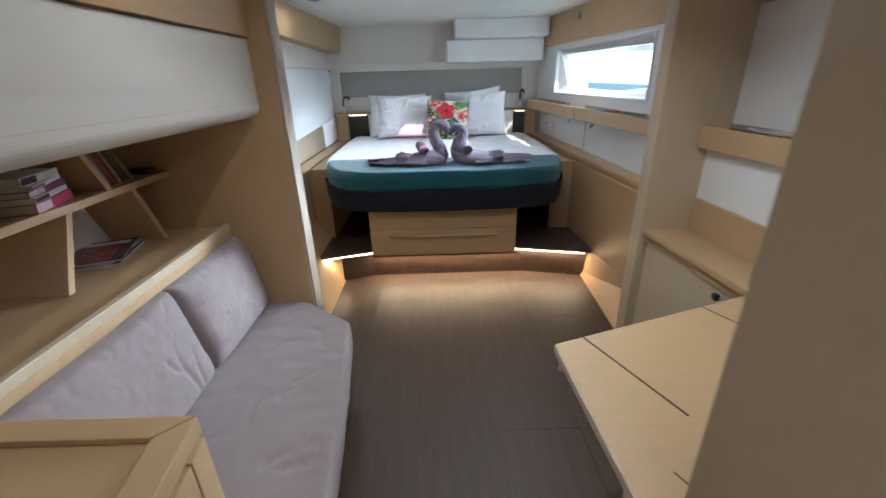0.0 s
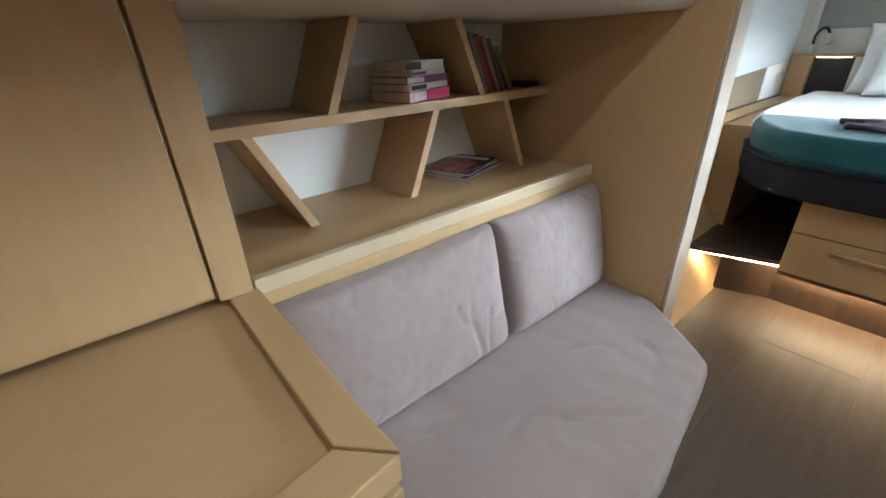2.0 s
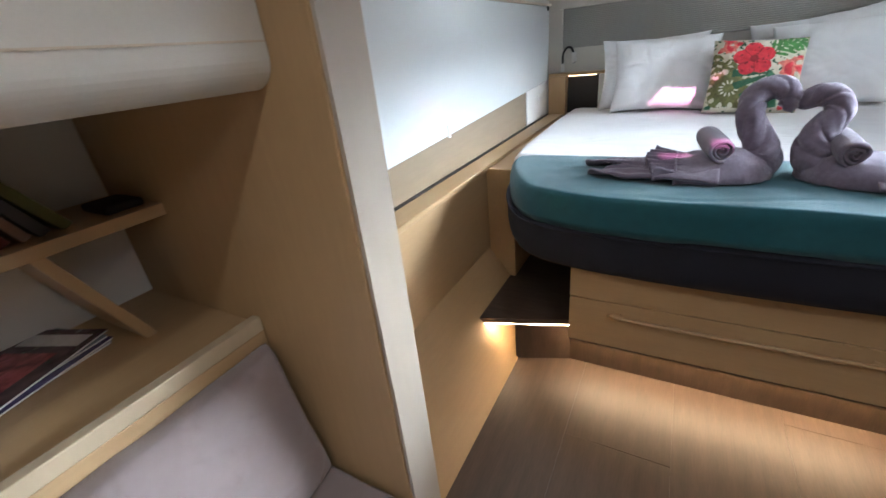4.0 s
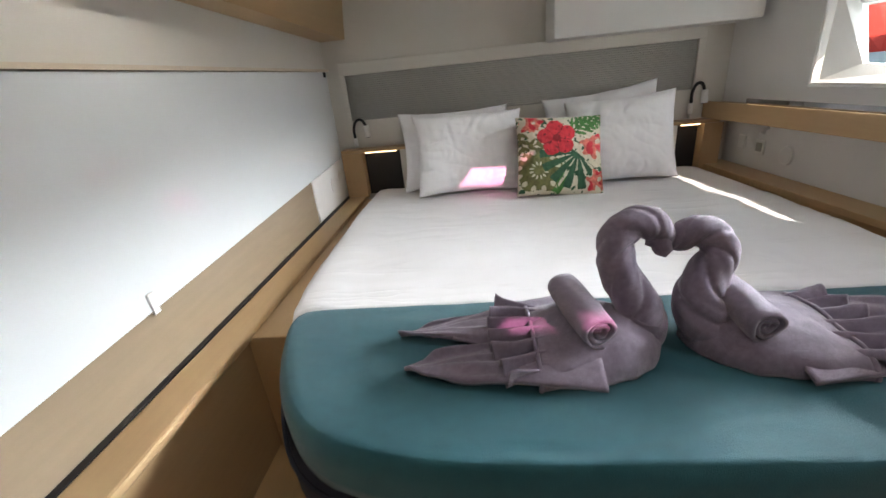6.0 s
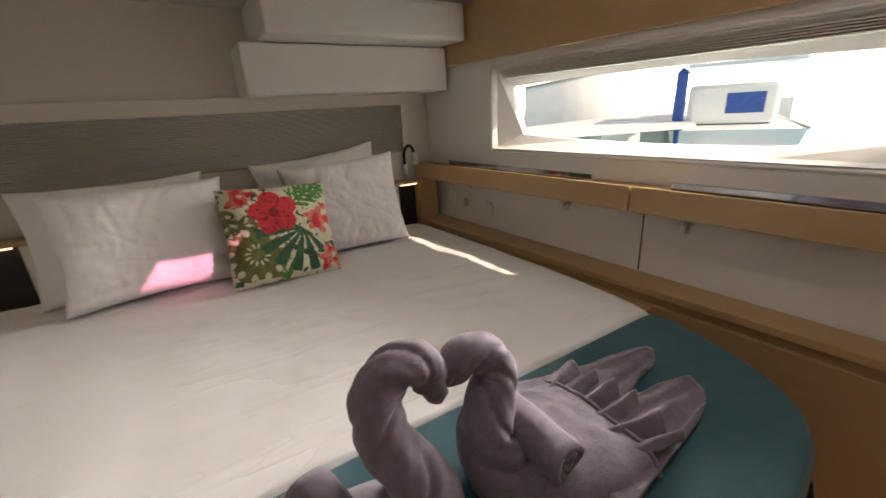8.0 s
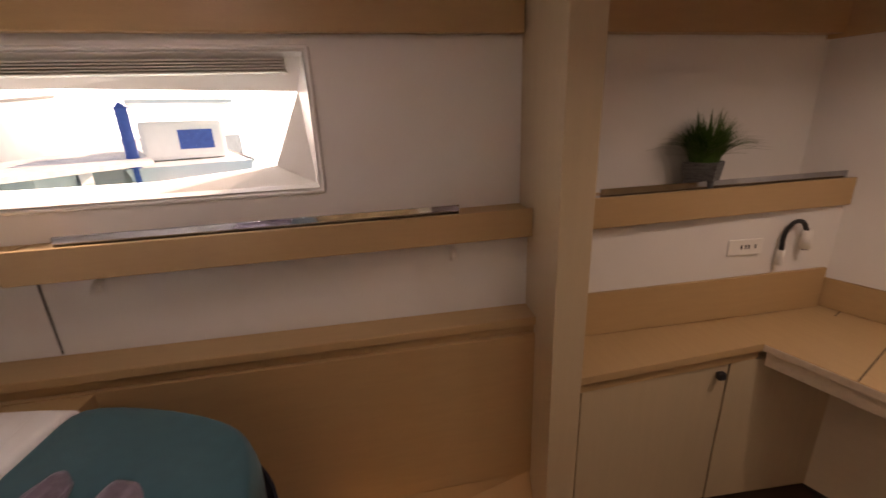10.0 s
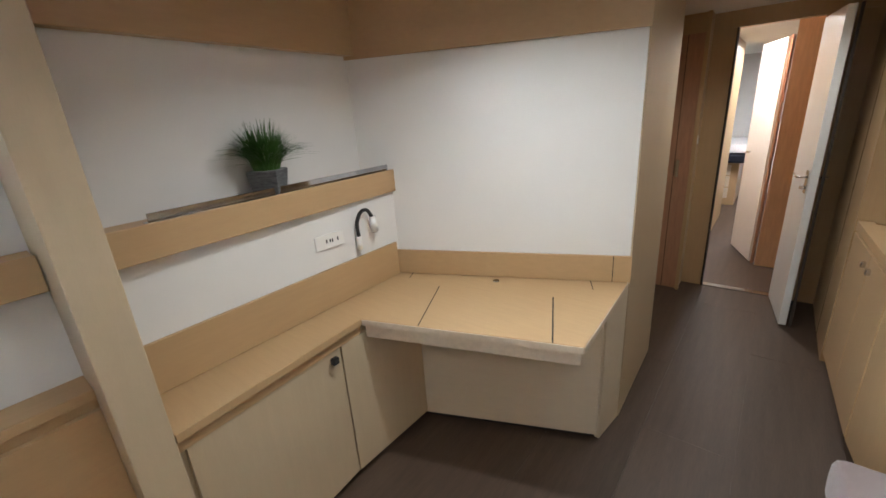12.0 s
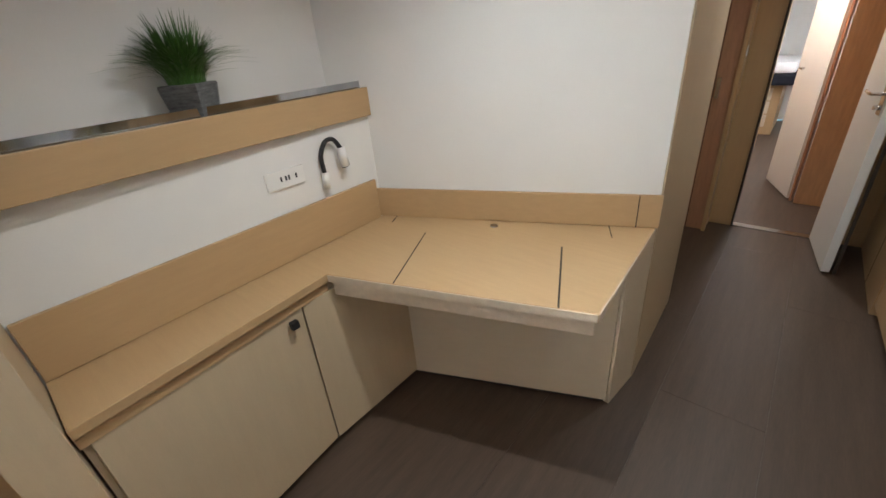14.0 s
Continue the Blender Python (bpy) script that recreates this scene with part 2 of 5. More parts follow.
def cushion(name, w, h, d, mat, seed, parent=None, label="", category="cushion", m=None, seam=True, n=26, puff=0.55, wrinkle=0.006, bow=0.02, folds=()):
    """A stuffed cushion of width w, height h and depth d, upright in its own axes with its base at 0."""
    bm = bmesh.new()
    grid = {}
    for side in (-1, 1):
        for i in range(n + 1):
            for j in range(n + 1):
                u, v = 2 * i / n - 1, 2 * j / n - 1
                if side == 1 and (abs(u) == 1 or abs(v) == 1):
                    grid[side, i, j] = grid[-1, i, j]
                    continue
                e = max(0.0, (1 - u ** 4) * (1 - v ** 4)) ** puff
                q = Vector((u * w / 2 * (1 - bow * (1 - v * v) * u * u), side * d / 2 * e, h / 2 + v * h / 2 * (1 - bow * (1 - u * u) * v * v)))
                k = noise.noise(Vector((u * 3.1 + seed, v * 3.1, side * 2.0)))
                k2 = noise.noise(Vector((u * 9 + seed, v * 4 + 3, side * 5.0)))
                q.y += side * (wrinkle * k + wrinkle * 0.7 * abs(k2)) * e
                crease = abs(noise.noise(Vector((u * 2.0 + v * 2.6 + seed * 2, v * 1.5 - u, side * 3.0))))
                q.y -= side * wrinkle * 0.3 * max(0.0, 0.22 - crease) / 0.22 * e
                if folds:
                    q.y -= side * tucks(folds, u, v) * e
                q.x += wrinkle * 0.8 * k2 * (1 - abs(u))
                q.z += wrinkle * 0.9 * k * (v > 0) * abs(v)
                grid[side, i, j] = bm.verts.new(q)
        for i in range(n):
            for j in range(n):
                a = [grid[side, i, j], grid[side, i + 1, j], grid[side, i + 1, j + 1], grid[side, i, j + 1]]
                bm.faces.new(a if side == -1 else a[::-1])
    me = mesh_of(bm, name, mat, True)
    ob = new(name, me)
    if m is not None:
        ob.matrix_world = m
    return tagged(ob, label, category)

# ---- plan: hull side lines (x at a given y) ----
def hull_up(y):
    return 1.44 - 0.093 * (y - 2.68)


def hull_low(y):
    return 1.40 - 0.045 * (y - 1.5)


def lip(y):
    return 1.285 - 0.080 * (y - 2.68)


CEIL = 2.06
HEAD = 5.57
FORE, AFT = 5.57, -1.02
# white partition behind the desk: from its corridor corner to the hull
PA, PB = Vector((0.38, 0.945)), Vector((1.60, 1.455))
PN = Vector((-(PB - PA).normalized().y, (PB - PA).normalized().x))


def strip_y(f0, f1, y0, y1, z0, z1, bm=None, bevel=0.0):
    """A solid between two lines x = f(y) from y0 to y1."""
    return prism([(f0(y0), y0), (f1(y0), y0), (f1(y1), y1), (f0(y1), y1)], z0, z1, bevel, bm)


# ---- shell ----
structure("floor", box(-1.75, 1.75, AFT, HEAD, -0.06, -0.005), FLOOR, "dark grey-brown wood plank floor of the cabin", "floor")
bm = bmesh.new()
# unseen hatch openings, placed so sun patches fall on the pillow and towels
HX0, HX1, HY0, HY1 = 0.496, 0.796, 3.476, 3.716
DX0, DX1, DY0, DY1 = 0.632, 0.872, 2.046, 2.186


def deck_strip(y0, y1, gap=None):
    """A band of the ceiling across the cabin, with a hatch opening left out."""
    for x0, x1 in (((-1.75, gap[0]), (gap[1], 1.75)) if gap else ((-1.75, 1.75),)):
        box(x0, x1, y0, y1, CEIL, CEIL + 0.06, bm=bm)


deck_strip(AFT - 0.06, DY0)
deck_strip(DY0, DY1, (DX0, DX1))
deck_strip(DY1, HY0)
deck_strip(HY0, HY1, (HX0, HX1))
deck_strip(HY1, HEAD + 0.1)
structure("ceiling", bm, CREAM, "cream lined cabin ceiling with assumed deck hatch openings", "ceiling")

# pane tint added to turn those sun patches pink
PINK_SUN_TINT = bpy.data.materials.new("pink_sun_tint")
PINK_SUN_TINT.use_nodes = True
pa = PINK_SUN_TINT.node_tree
tint, gloss, both = pa.nodes.new("ShaderNodeBsdfTransparent"), pa.nodes.new("ShaderNodeBsdfGlossy"), pa.nodes.new("ShaderNodeMixShader")
tint.inputs["Color"].default_value, gloss.inputs["Roughness"].default_value, both.inputs[0].default_value = (1.0, 0.62, 0.86, 1), 0.05, 0.06
pa.links.new(tint.outputs[0], both.inputs[1])
pa.links.new(gloss.outputs[0], both.inputs[2])
pa.links.new(both.outputs[0], pa.nodes["Material Output"].inputs["Surface"])
for x0, x1, y0, y1 in ((HX0, HX1, HY0, HY1), (DX0, DX1, DY0, DY1)):
    hatch = thing("hatch", ((x0 + x1) / 2, (y0 + y1) / 2, CEIL + 0.06), "unseen deck hatch, assumed from its sun patch, with a pink pane", "hatch", "deck hatches", "structure")
    part("pane", box(x0 - 0.02, x1 + 0.02, y0 - 0.02, y1 + 0.02, CEIL + 0.062, CEIL + 0.072, 0.002), PINK_SUN_TINT, hatch, "tinted pane")

# hull side, outboard, with the window's opening
WY0, WY1, WZ0, WZ1 = 3.34, 4.99, 1.355, 1.745
out = lambda y: hull_up(y) + 0.14
bm = bmesh.new()
strip_y(hull_up, out, 1.0, WY0, 1.17, CEIL, bm)
strip_y(hull_up, out, WY1, HEAD + 0.1, 1.17, CEIL, bm)
strip_y(hull_up, out, WY0, WY1, 1.17, WZ0, bm)
strip_y(hull_up, out, WY0, WY1, WZ1, CEIL, bm)
structure("wall_hull_upper", bm, WHITE, "white lined hull side above the long shelf", "wall")
structure("wall_hull_lower", strip_y(hull_low, lambda y: out(y), 1.0, HEAD + 0.1, -0.06, 1.17), WHITE,
          "white lined hull side below the long shelf", "wall")
bm = strip_y(lambda y: hull_up(y) - 0.035, lambda y: hull_up(y) - 0.002, 2.672, HEAD - 0.03, 1.79, CEIL - 0.002, bevel=0.004)
structure("trim_hull_top", bm, OAK, "pale oak band along the top of the hull side", "trim")
bm = strip_y(lambda y: hull_up(y) - 0.05, lambda y: hull_up(y) - 0.002, 1.30, 2.562, 1.79, CEIL - 0.002, bevel=0.004)
structure("trim_desk_top", bm, OAK, "pale oak band above the desk shelf", "trim")

# forward wall behind the bed
structure("wall_fore", box(-1.75, 1.75, HEAD, HEAD + 0.1, -0.06, CEIL), CREAM, "cream wall behind the head of the bed", "wall")
# inboard wall beside the bed
IN = -1.20
structure("wall_inboard", box(-1.75, IN - 0.012, 2.60, HEAD, -0.06, CEIL), CREAM, "cream wall along the inboard side of the bed", "wall")
structure("wall_sofa_back", box(-1.75, -1.575, 0.9, 2.49, -0.06, CEIL), WHITE, "white lining behind the open shelves", "wall")

# bulkhead with a wide opening between sitting space and bed
structure("wall_bulkhead_inboard", box(-1.75, -0.71, 2.49, 2.60, -0.06, CEIL, 0.004), OAK_UP, "pale oak bulkhead beside the sofa", "wall")
structure("wall_bulkhead_outboard", box(1.085, 1.62, 2.568, 2.668, -0.06, CEIL, 0.003), CREAM_OAK, "pale oak bulkhead beside the desk", "wall")
structure("trim_bulkhead_head", box(-1.75, 1.62, 2.52, 2.62, CEIL - 0.03, CEIL - 0.001), CREAM, "cream beam under the ceiling", "trim")
# strip coloured paler than the oak for daylight on the bulkhead's end
structure("trim_post", box(-0.7085, -0.700, 2.494, 2.596, 0.0, CEIL - 0.032), TRIM, "bulkhead edge strip, coloured paler for the daylight on it", "trim")

# partition between desk and corridor
T = 0.05
poly = [(0.386, 0.9475), PB[:], (PB - PN * T)[:], (0.455, 0.905)]
structure("wall_partition", prism(poly, 0.0, CEIL, 0.0), WHITE, "white partition wall behind the desk", "wall")
structure("trim_partition_top", slab(PA + PN * 0.002, PB + PN * 0.002, 0.012, 1.775, CEIL - 0.002), OAK_X, "pale oak band above the white partition", "trim")
bm = prism([(0.402, 0.24), (0.45, 0.24), (0.45, 0.90), (0.39, 0.944), (0.38, 0.9465)], 0.0, CEIL)
structure("wall_corridor_outboard", bm, CREAM_OAK, "pale oak corridor wall", "wall")
# aft wall with its door opening
bm = bmesh.new()
box(0.29, 1.75, AFT - 0.06, AFT, 0, CEIL, bm=bm)
box(-1.75, -0.17, AFT - 0.06, AFT, 0, CEIL, bm=bm)
box(-0.17, 0.29, AFT - 0.06, AFT, 1.95, CEIL, bm=bm)
structure("wall_aft", bm, OAK_UP, "pale oak wall with a doorway at the end of the corridor", "wall")
structure("wall_close_outboard", box(1.62, 1.75, AFT, 2.6, -0.06, CEIL), WHITE, "plain white hull lining", "wall")
structure("wall_corridor_inboard", box(-1.75, -0.43, AFT, -0.16, 0, CEIL), OAK_UP, "pale oak corridor wall beside the cabinet", "wall")
structure("trim_corridor_joint", box(-0.4305, -0.4285, -0.52, -0.515, 0.0, CEIL - 0.002), DARKGAP, "dark joint in the oak corridor wall", "trim")
structure("wall_close_inboard", box(-1.80, -1.752, AFT, HEAD, -0.06, CEIL), WHITE, "plain white inboard lining", "wall")

# ---- desk ----
desk = thing("desk", (0.9, 1.6, 0), "L-shaped pale oak desk and counter beside the white partition", "desk")
D_BR, D_FO, D_IN, D_CP = (0.385, 0.953), (0.355, 1.57), (1.175, 1.845), (1.10, 2.564)
top = [D_BR, D_FO, D_IN, D_CP, (hull_low(2.564) - 0.003, 2.564), (hull_low(1.37) - 0.003, 1.365)]
top = [(x + PN.x * 0.004, y + PN.y * 0.004) if i in (0, 5) else (x, y) for i, (x, y) in enumerate(top)]
part("desktop", prism(top[::-1], 0.712, 0.742, 0.003), OAK_X, desk)
def edge_band(p, q):
    p, q = Vector(p), Vector(q)
    d = (q - p).normalized()
    part("edge_band", slab(p + d * 0.002, q - d * 0.002, 0.003, 0.7145, 0.7395), PALE, desk, "pale oak edging")


edge_band(D_FO, D_IN)
edge_band(D_BR, D_FO)
part("front_rail", slab(Vector(D_FO) + Vector((0.012, -0.012)), Vector(D_IN) + Vector((-0.004, -0.012)), -0.02, 0.655, 0.708, 0.003), PALE, desk)
part("counter_rail", slab(Vector(D_IN) + Vector((0.016, 0.0)), Vector(D_CP) + Vector((0.016, 0.0)), -0.02, 0.672, 0.71), OAK, desk)
U = (Vector(D_IN) - Vector(D_FO)).normalized()
splash = slab(PA + PN * 0.004, PB + PN * 0.004 - (PB - PA).normalized() * 0.17, 0.014, 0.744, 0.868, 0.002)
part("splashback", splash, OAK_X, desk)
part("panel_joint", slab(PA + PN * 0.0185 + (PB - PA).normalized() * 0.075, PA + PN * 0.0185 + (PB - PA).normalized() * 0.0785, 0.001, 0.745, 0.867), DARKGAP, desk)
part("splashback", strip_y(lambda y: hull_low(y) - 0.018, lambda y: hull_low(y) - 0.003, 1.40, 2.562, 0.744, 0.915, None, 0.002), OAK, desk)


def groove(p, q, w=0.0035):
    p, q = Vector(p), Vector(q)
    part("lid_joint", slab(p, q, w, 0.7405, 0.7430), DARKGAP, desk)


groove((0.935, 1.762), (1.10, 1.425), 0.004)
groove((0.452, 1.600), (0.600, 1.265), 0.006)
groove((1.30, 1.415), (1.362, 1.295))
groove((1.362, 1.295), (0.55, 0.985), 0.0025)
groove((0.55, 0.985), (0.487, 1.115))
bm = tube([(0.905, 1.235, 0.741), (0.905, 1.235, 0.7455)], [0.017, 0.015], 20)
part("finger_lock", bm, CHROME, desk, "round steel finger lock")
part("hinge_plate", slab((0.93, 1.137), (0.985, 1.16), 0.008, 0.7425, 0.7450), CHROME, desk, "thin steel hinge plate")
part("knee_panel", prism([(0.418, 1.145), (1.20, 1.478), (1.20, 1.50), (1.19, 1.497), (0.418, 1.167)], 0.03, 0.712), IVORY, desk)
part("plinth", prism([(0.43, 1.14), (1.20, 1.468), (1.20, 1.478), (0.43, 1.15)], 0.0, 0.03), BLACK, desk)
part("panel_joint", slab((0.478, 1.1695), (0.4815, 1.1709), 0.0035, 0.03, 0.655), DARKGAP, desk)
part("end_panel", prism([(0.383, 0.945), (0.425, 0.962), (0.43, 1.15), (0.408, 1.148)], 0.0, 0.711), IVORY, desk)
counter = thing("desk_cabinet", (1.25, 2.2, 0), "pale oak base cabinet under the desk counter", "cabinet")
part("body", prism([(1.20, 1.48), (hull_low(1.5) - 0.01, 1.5), (hull_low(2.56) - 0.01, 2.562), (1.14, 2.562), (1.205, 1.95)], 0.03, 0.71), CREAM_OAK, counter)
part("plinth", prism([(1.215, 1.49), (1.30, 1.5), (1.25, 2.55), (1.15, 2.55), (1.22, 1.95)], 0.0, 0.03), BLACK, counter)
cdoor = part("door", slab((1.188, 1.958), (1.122, 2.545), -0.018, 0.035, 0.672, 0.002), CREAM_OAK, counter)
part("knob", box(1.150, 1.172, 1.993, 2.02, 0.625, 0.652, 0.004), BLACK, cdoor, "square dark push knob")
part("filler", prism([(1.186, 1.482), (1.199, 1.482), (1.199, 1.952), (1.186, 1.952)], 0.035, 0.672), CREAM_OAK, counter)

# ---- long shelf along the hull ----
def shelf(name, y0, y1, z0, z1, label):
    sh = thing(name, (lip((y0 + y1) / 2), (y0 + y1) / 2, z0), label, "shelf", "hull shelves")
    part("board", strip_y(lambda y: lip(y) + 0.018, lambda y: hull_up(y) - 0.003, y0, y1, z0 + 0.02, z1 - 0.012), OAK, sh)
    part("lip", strip_y(lip, lambda y: lip(y) + 0.018, y0, y1, z0, z1, None, 0.003), OAK, sh)
    return sh


shelf("wall_shelf", 1.322, 2.563, 1.171, 1.276, "pale oak shelf with a front lip above the desk")
shelf("wall_shelf", 2.672, 4.142, 1.168, 1.262, "pale oak shelf with a front lip under the window")
shelf("wall_shelf", 4.152, HEAD - 0.005, 1.168, 1.262, "pale oak shelf with a front lip beside the bed")
MIRROR = material("polished_dark_strip", (0.42, 0.43, 0.46), 0.06, 1.0, scale=1.2, stretch=(1, 3, 1), vary=0.35, bump=0.0, fine=4)
for y0, y1, z in ((1.36, 2.42, 1.264), (2.91, 4.02, 1.25), (4.33, 5.25, 1.25)):
    bm = strip_y(lambda y: lip(y) + 0.030, lambda y: lip(y) + 0.036, y0, y1, z, z + 0.036, None, 0.001)
    strip_y(lambda y: lip(y) + 0.036, lambda y: lip(y) + 0.085, y0, y1, z, z + 0.004, bm)
    single("shelf_liner", bm, MIRROR, (lip(y0) + 0.05, (y0 + y1) / 2, z), "polished reflective strip lying in the oak shelf", "trim", "shelf liners")
for y in (2.93, 3.99, 4.50, 5.22):
    bm = tube([(hull_low(y) - 0.002, y, 1.13), (hull_low(y) - 0.022, y, 1.122), (hull_low(y) - 0.028, y, 1.10)], [0.010, 0.011, 0.014], 10)
    single("coat_peg", bm, PLASTIC, (hull_low(y), y, 1.10), "small white peg under the oak shelf", "peg", "pegs under the shelf", True)
# seam in the white lining
single("lining_joint", box(hull_low(4.15) - 0.004, hull_low(4.15) - 0.001, 4.146, 4.150, 0.905, 1.166), DARKGAP, (1.28, 4.148, 0.905), "thin joint in the white lining", "joint")

# low ledge and panelling on the outboard side of the bed
led = lambda y: 1.232 - 0.062 * (y - 2.71)
structure("trim_ledge", strip_y(led, lambda y: hull_low(y) - 0.002, 2.6685, HEAD - 0.005, 0.872, 0.902, None, 0.004), OAK, "pale oak ledge along the hull side", "trim")
structure("trim_ledge_shadow", strip_y(lambda y: led(y) + 0.02, lambda y: hull_low(y) - 0.004, 2.6685, HEAD - 0.01, 0.838, 0.871), OAK, "recessed oak strip under the ledge", "trim")
structure("wall_panel_outboard", strip_y(lambda y: led(y) + 0.004, lambda y: hull_low(y) - 0.004, 2.6685, HEAD - 0.01, 0.24, 0.837, None, 0.002), OAK, "pale oak panelling below the ledge beside the bed", "wall")
bm = bmesh.new()
hexa(bm, [(1.10, 2.672, 0), (1.30, 2.672, 0), (1.30, 3.60, 0), (1.14, 3.60, 0)], [(led(2.67) + 0.008, 2.672, 0.239), (1.30, 2.672, 0.239), (1.30, 3.60, 0.239), (led(3.6) + 0.008, 3.60, 0.239)])
structure("wall_skirt_outboard", bm, OAK, "slanted pale oak skirt panel above the floor", "wall")

# inboard side of the bed
structure("wall_panel_inboard", box(-1.21, -1.075, 2.602, HEAD - 0.005, 0.40, 0.832, 0.004), OAK, "pale oak panelling along the inboard side", "wall")
bm = bmesh.new()
hexa(bm, [(-1.21, 2.602, 0), (-0.79, 2.602, 0), (-0.79, 5.4, 0), (-1.21, 5.4, 0)], [(-1.21, 2.602, 0.399), (-1.08, 2.602, 0.399), (-1.08, 5.4, 0.399), (-1.21, 5.4, 0.399)])
structure("wall_skirt_inboard", bm, OAK, "slanted pale oak skirt panel above the floor", "wall")
structure("trim_ledge_inboard", box(-1.176, -1.060, 2.602, HEAD - 0.005, 0.834, 0.862, 0.008), OAK, "rounded pale oak ledge beside the bed", "trim")
structure("trim_gap_inboard", box(-1.1965, -1.1765, 2.602, HEAD - 0.005, 0.834, 0.8625), BLACK, "dark gap behind the oak ledge", "trim")


def wedge_panel(y0, y1, za0, za1, zb0, zb1, x0, x1):
    bm = bmesh.new()
    return hexa(bm, [(x0, y0, za0), (x1, y0, za0), (x1, y1, zb0), (x0, y1, zb0)], [(x0, y0, za1), (x1, y0, za1), (x1, y1, zb1), (x0, y1, zb1)])


# oak band coloured darker to stand in for shade under the panel
SHADED_VENEER = material("shaded_glossy_oak", (0.27, 0.205, 0.14), 0.16, scale=8, stretch=(5, 0.6, 5), vary=0.05, bump=0.0, coat=0.4)
slope = lambda y: 1.02 + 0.045 * (y - 3.19)
structure("wall_band_inboard", wedge_panel(2.604, 4.945, 0.86, slope(2.6) - 0.002, 0.86, slope(4.945) - 0.002, -1.211, -1.197), SHADED_VENEER, "glossy oak band below the glossy panel, darkened for its shade", "wall")
sp = thing("switch_panel", (-1.2, 5.2, 0.87), "white service panel with a round socket beside the bed", "panel")
part("plate", wedge_panel(4.952, 5.52, 0.87, slope(4.952) - 0.004, 0.87, slope(5.52) - 0.004, -1.211, -1.192), PLASTIC, sp)
for y, z, r in ((5.26, 1.0, 0.045), (5.40, 1.03, 0.03)):
    part("round_socket", tube([(-1.193, y, z), (-1.186, y, z), (-1.182, y, z), (-1.186, y, z)], [r, r, r * 0.9, r * 0.72], 24), PLASTIC, sp, smooth=False)
gp = thing("glossy_panel", (-1.2, 4.0, 1.0), "large glossy white sliding panel along the inboard wall", "panel")
part("board", wedge_panel(2.64, 5.50, slope(2.64), 1.612, slope(5.50), 1.632, -1.211, -1.190), GLOSS, gp)
part("top_rail", wedge_panel(2.64, 5.54, 1.616, 1.628, 1.636, 1.648, -1.211, -1.183), PALE, gp)
part("latch", box(-1.189, -1.178, 5.44, 5.462, 1.604, 1.632, 0.002), BLACK, gp, "small black latch")
part("finger_pull", box(-1.189, -1.184, 3.74, 3.762, 1.035, 1.095, 0.002), PLASTIC, gp)
bm = bmesh.new()
hexa(bm, [(-1.21, 2.602, 1.86), (-1.15, 2.602, 1.86), (-1.06, HEAD - 0.004, 1.80), (-1.21, HEAD - 0.004, 1.80)], [(-1.21, 2.602, CEIL - 0.002), (-1.15, 2.602, CEIL - 0.002), (-1.03, HEAD - 0.004, CEIL - 0.002), (-1.21, HEAD - 0.004, CEIL - 0.002)])
structure("trim_overhead_inboard", bm, OAK, "pale oak overhead panel along the inboard wall", "trim")

# head of the bed
hb = thing("headboard", (0, HEAD - 0.02, 0.9), "grey ribbed headboard panel in a cream frame", "headboard")
bm = box(-1.095, 0.975, HEAD - 0.012, HEAD - 0.001, 1.335, 1.602)
part("pad", bm, HEADGREY, hb)
rib = None
for i in range(22):
    if rib is None:
        rib = part("rib", tube([(-1.093, HEAD - 0.012, 1.3425), (0.973, HEAD - 0.012, 1.3425)], 0.0050, 8), HEADGREY, hb, smooth=True)
    else:
        r2 = new("rib", rib.data)
        r2.parent, r2.location = hb, (0, 0, i * 0.0121)
part("top_rail", box(-1.13, 1.02, HEAD - 0.025, HEAD - 0.001, 1.604, 1.675, 0.004), CREAM, hb)
part("side_rail", box(0.977, 1.02, HEAD - 0.025, HEAD - 0.001, 1.16, 1.603, 0.003), CREAM, hb)
part("side_rail", box(-1.13, -1.097, HEAD - 0.025, HEAD - 0.001, 1.16, 1.603, 0.003), CREAM, hb)
ns = thing("bedside_niche", (0, HEAD - 0.1, 0.86), "low shelf behind the pillows with black niches", "shelf")
part("top_board", box(-1.18, 1.12, HEAD - 0.10, HEAD - 0.002, 1.145, 1.165, 0.003), OAK_X, ns)
part("centre_panel", box(-0.80, 0.88, HEAD - 0.10, HEAD - 0.002, 0.86, 1.143), CREAM, ns)
for x0, x1 in ((-1.045, -0.802), (0.882, 1.03)):
    part("niche_lining", box(x0, x1, HEAD - 0.03, HEAD - 0.002, 0.86, 1.143), BLACK, ns, "black niche lining")
    part("niche_light", box(x0 + 0.02, x1 - 0.02, HEAD - 0.095, HEAD - 0.085, 1.139, 1.144), NICHE_LED, ns, "warm light strip")
for x0, x1 in ((-1.18, -1.047), (1.032, 1.14)):
    part("cheek", box(x0, x1, HEAD - 0.10, HEAD - 0.002, 0.86, 1.143), OAK_UP, ns)
# soffit over the bed's outboard head corner
bm = box(0.12, 1.155, 5.30, HEAD - 0.002, 1.665, 1.88, 0.012)
structure("soffit_lower", bm, WHITE, "white boxed duct in the corner above the bed", "soffit")
structure("soffit_upper", box(0.20, 1.16, 5.12, HEAD - 0.002, 1.885, CEIL - 0.002, 0.02), WHITE, "white boxed duct under the ceiling", "soffit")

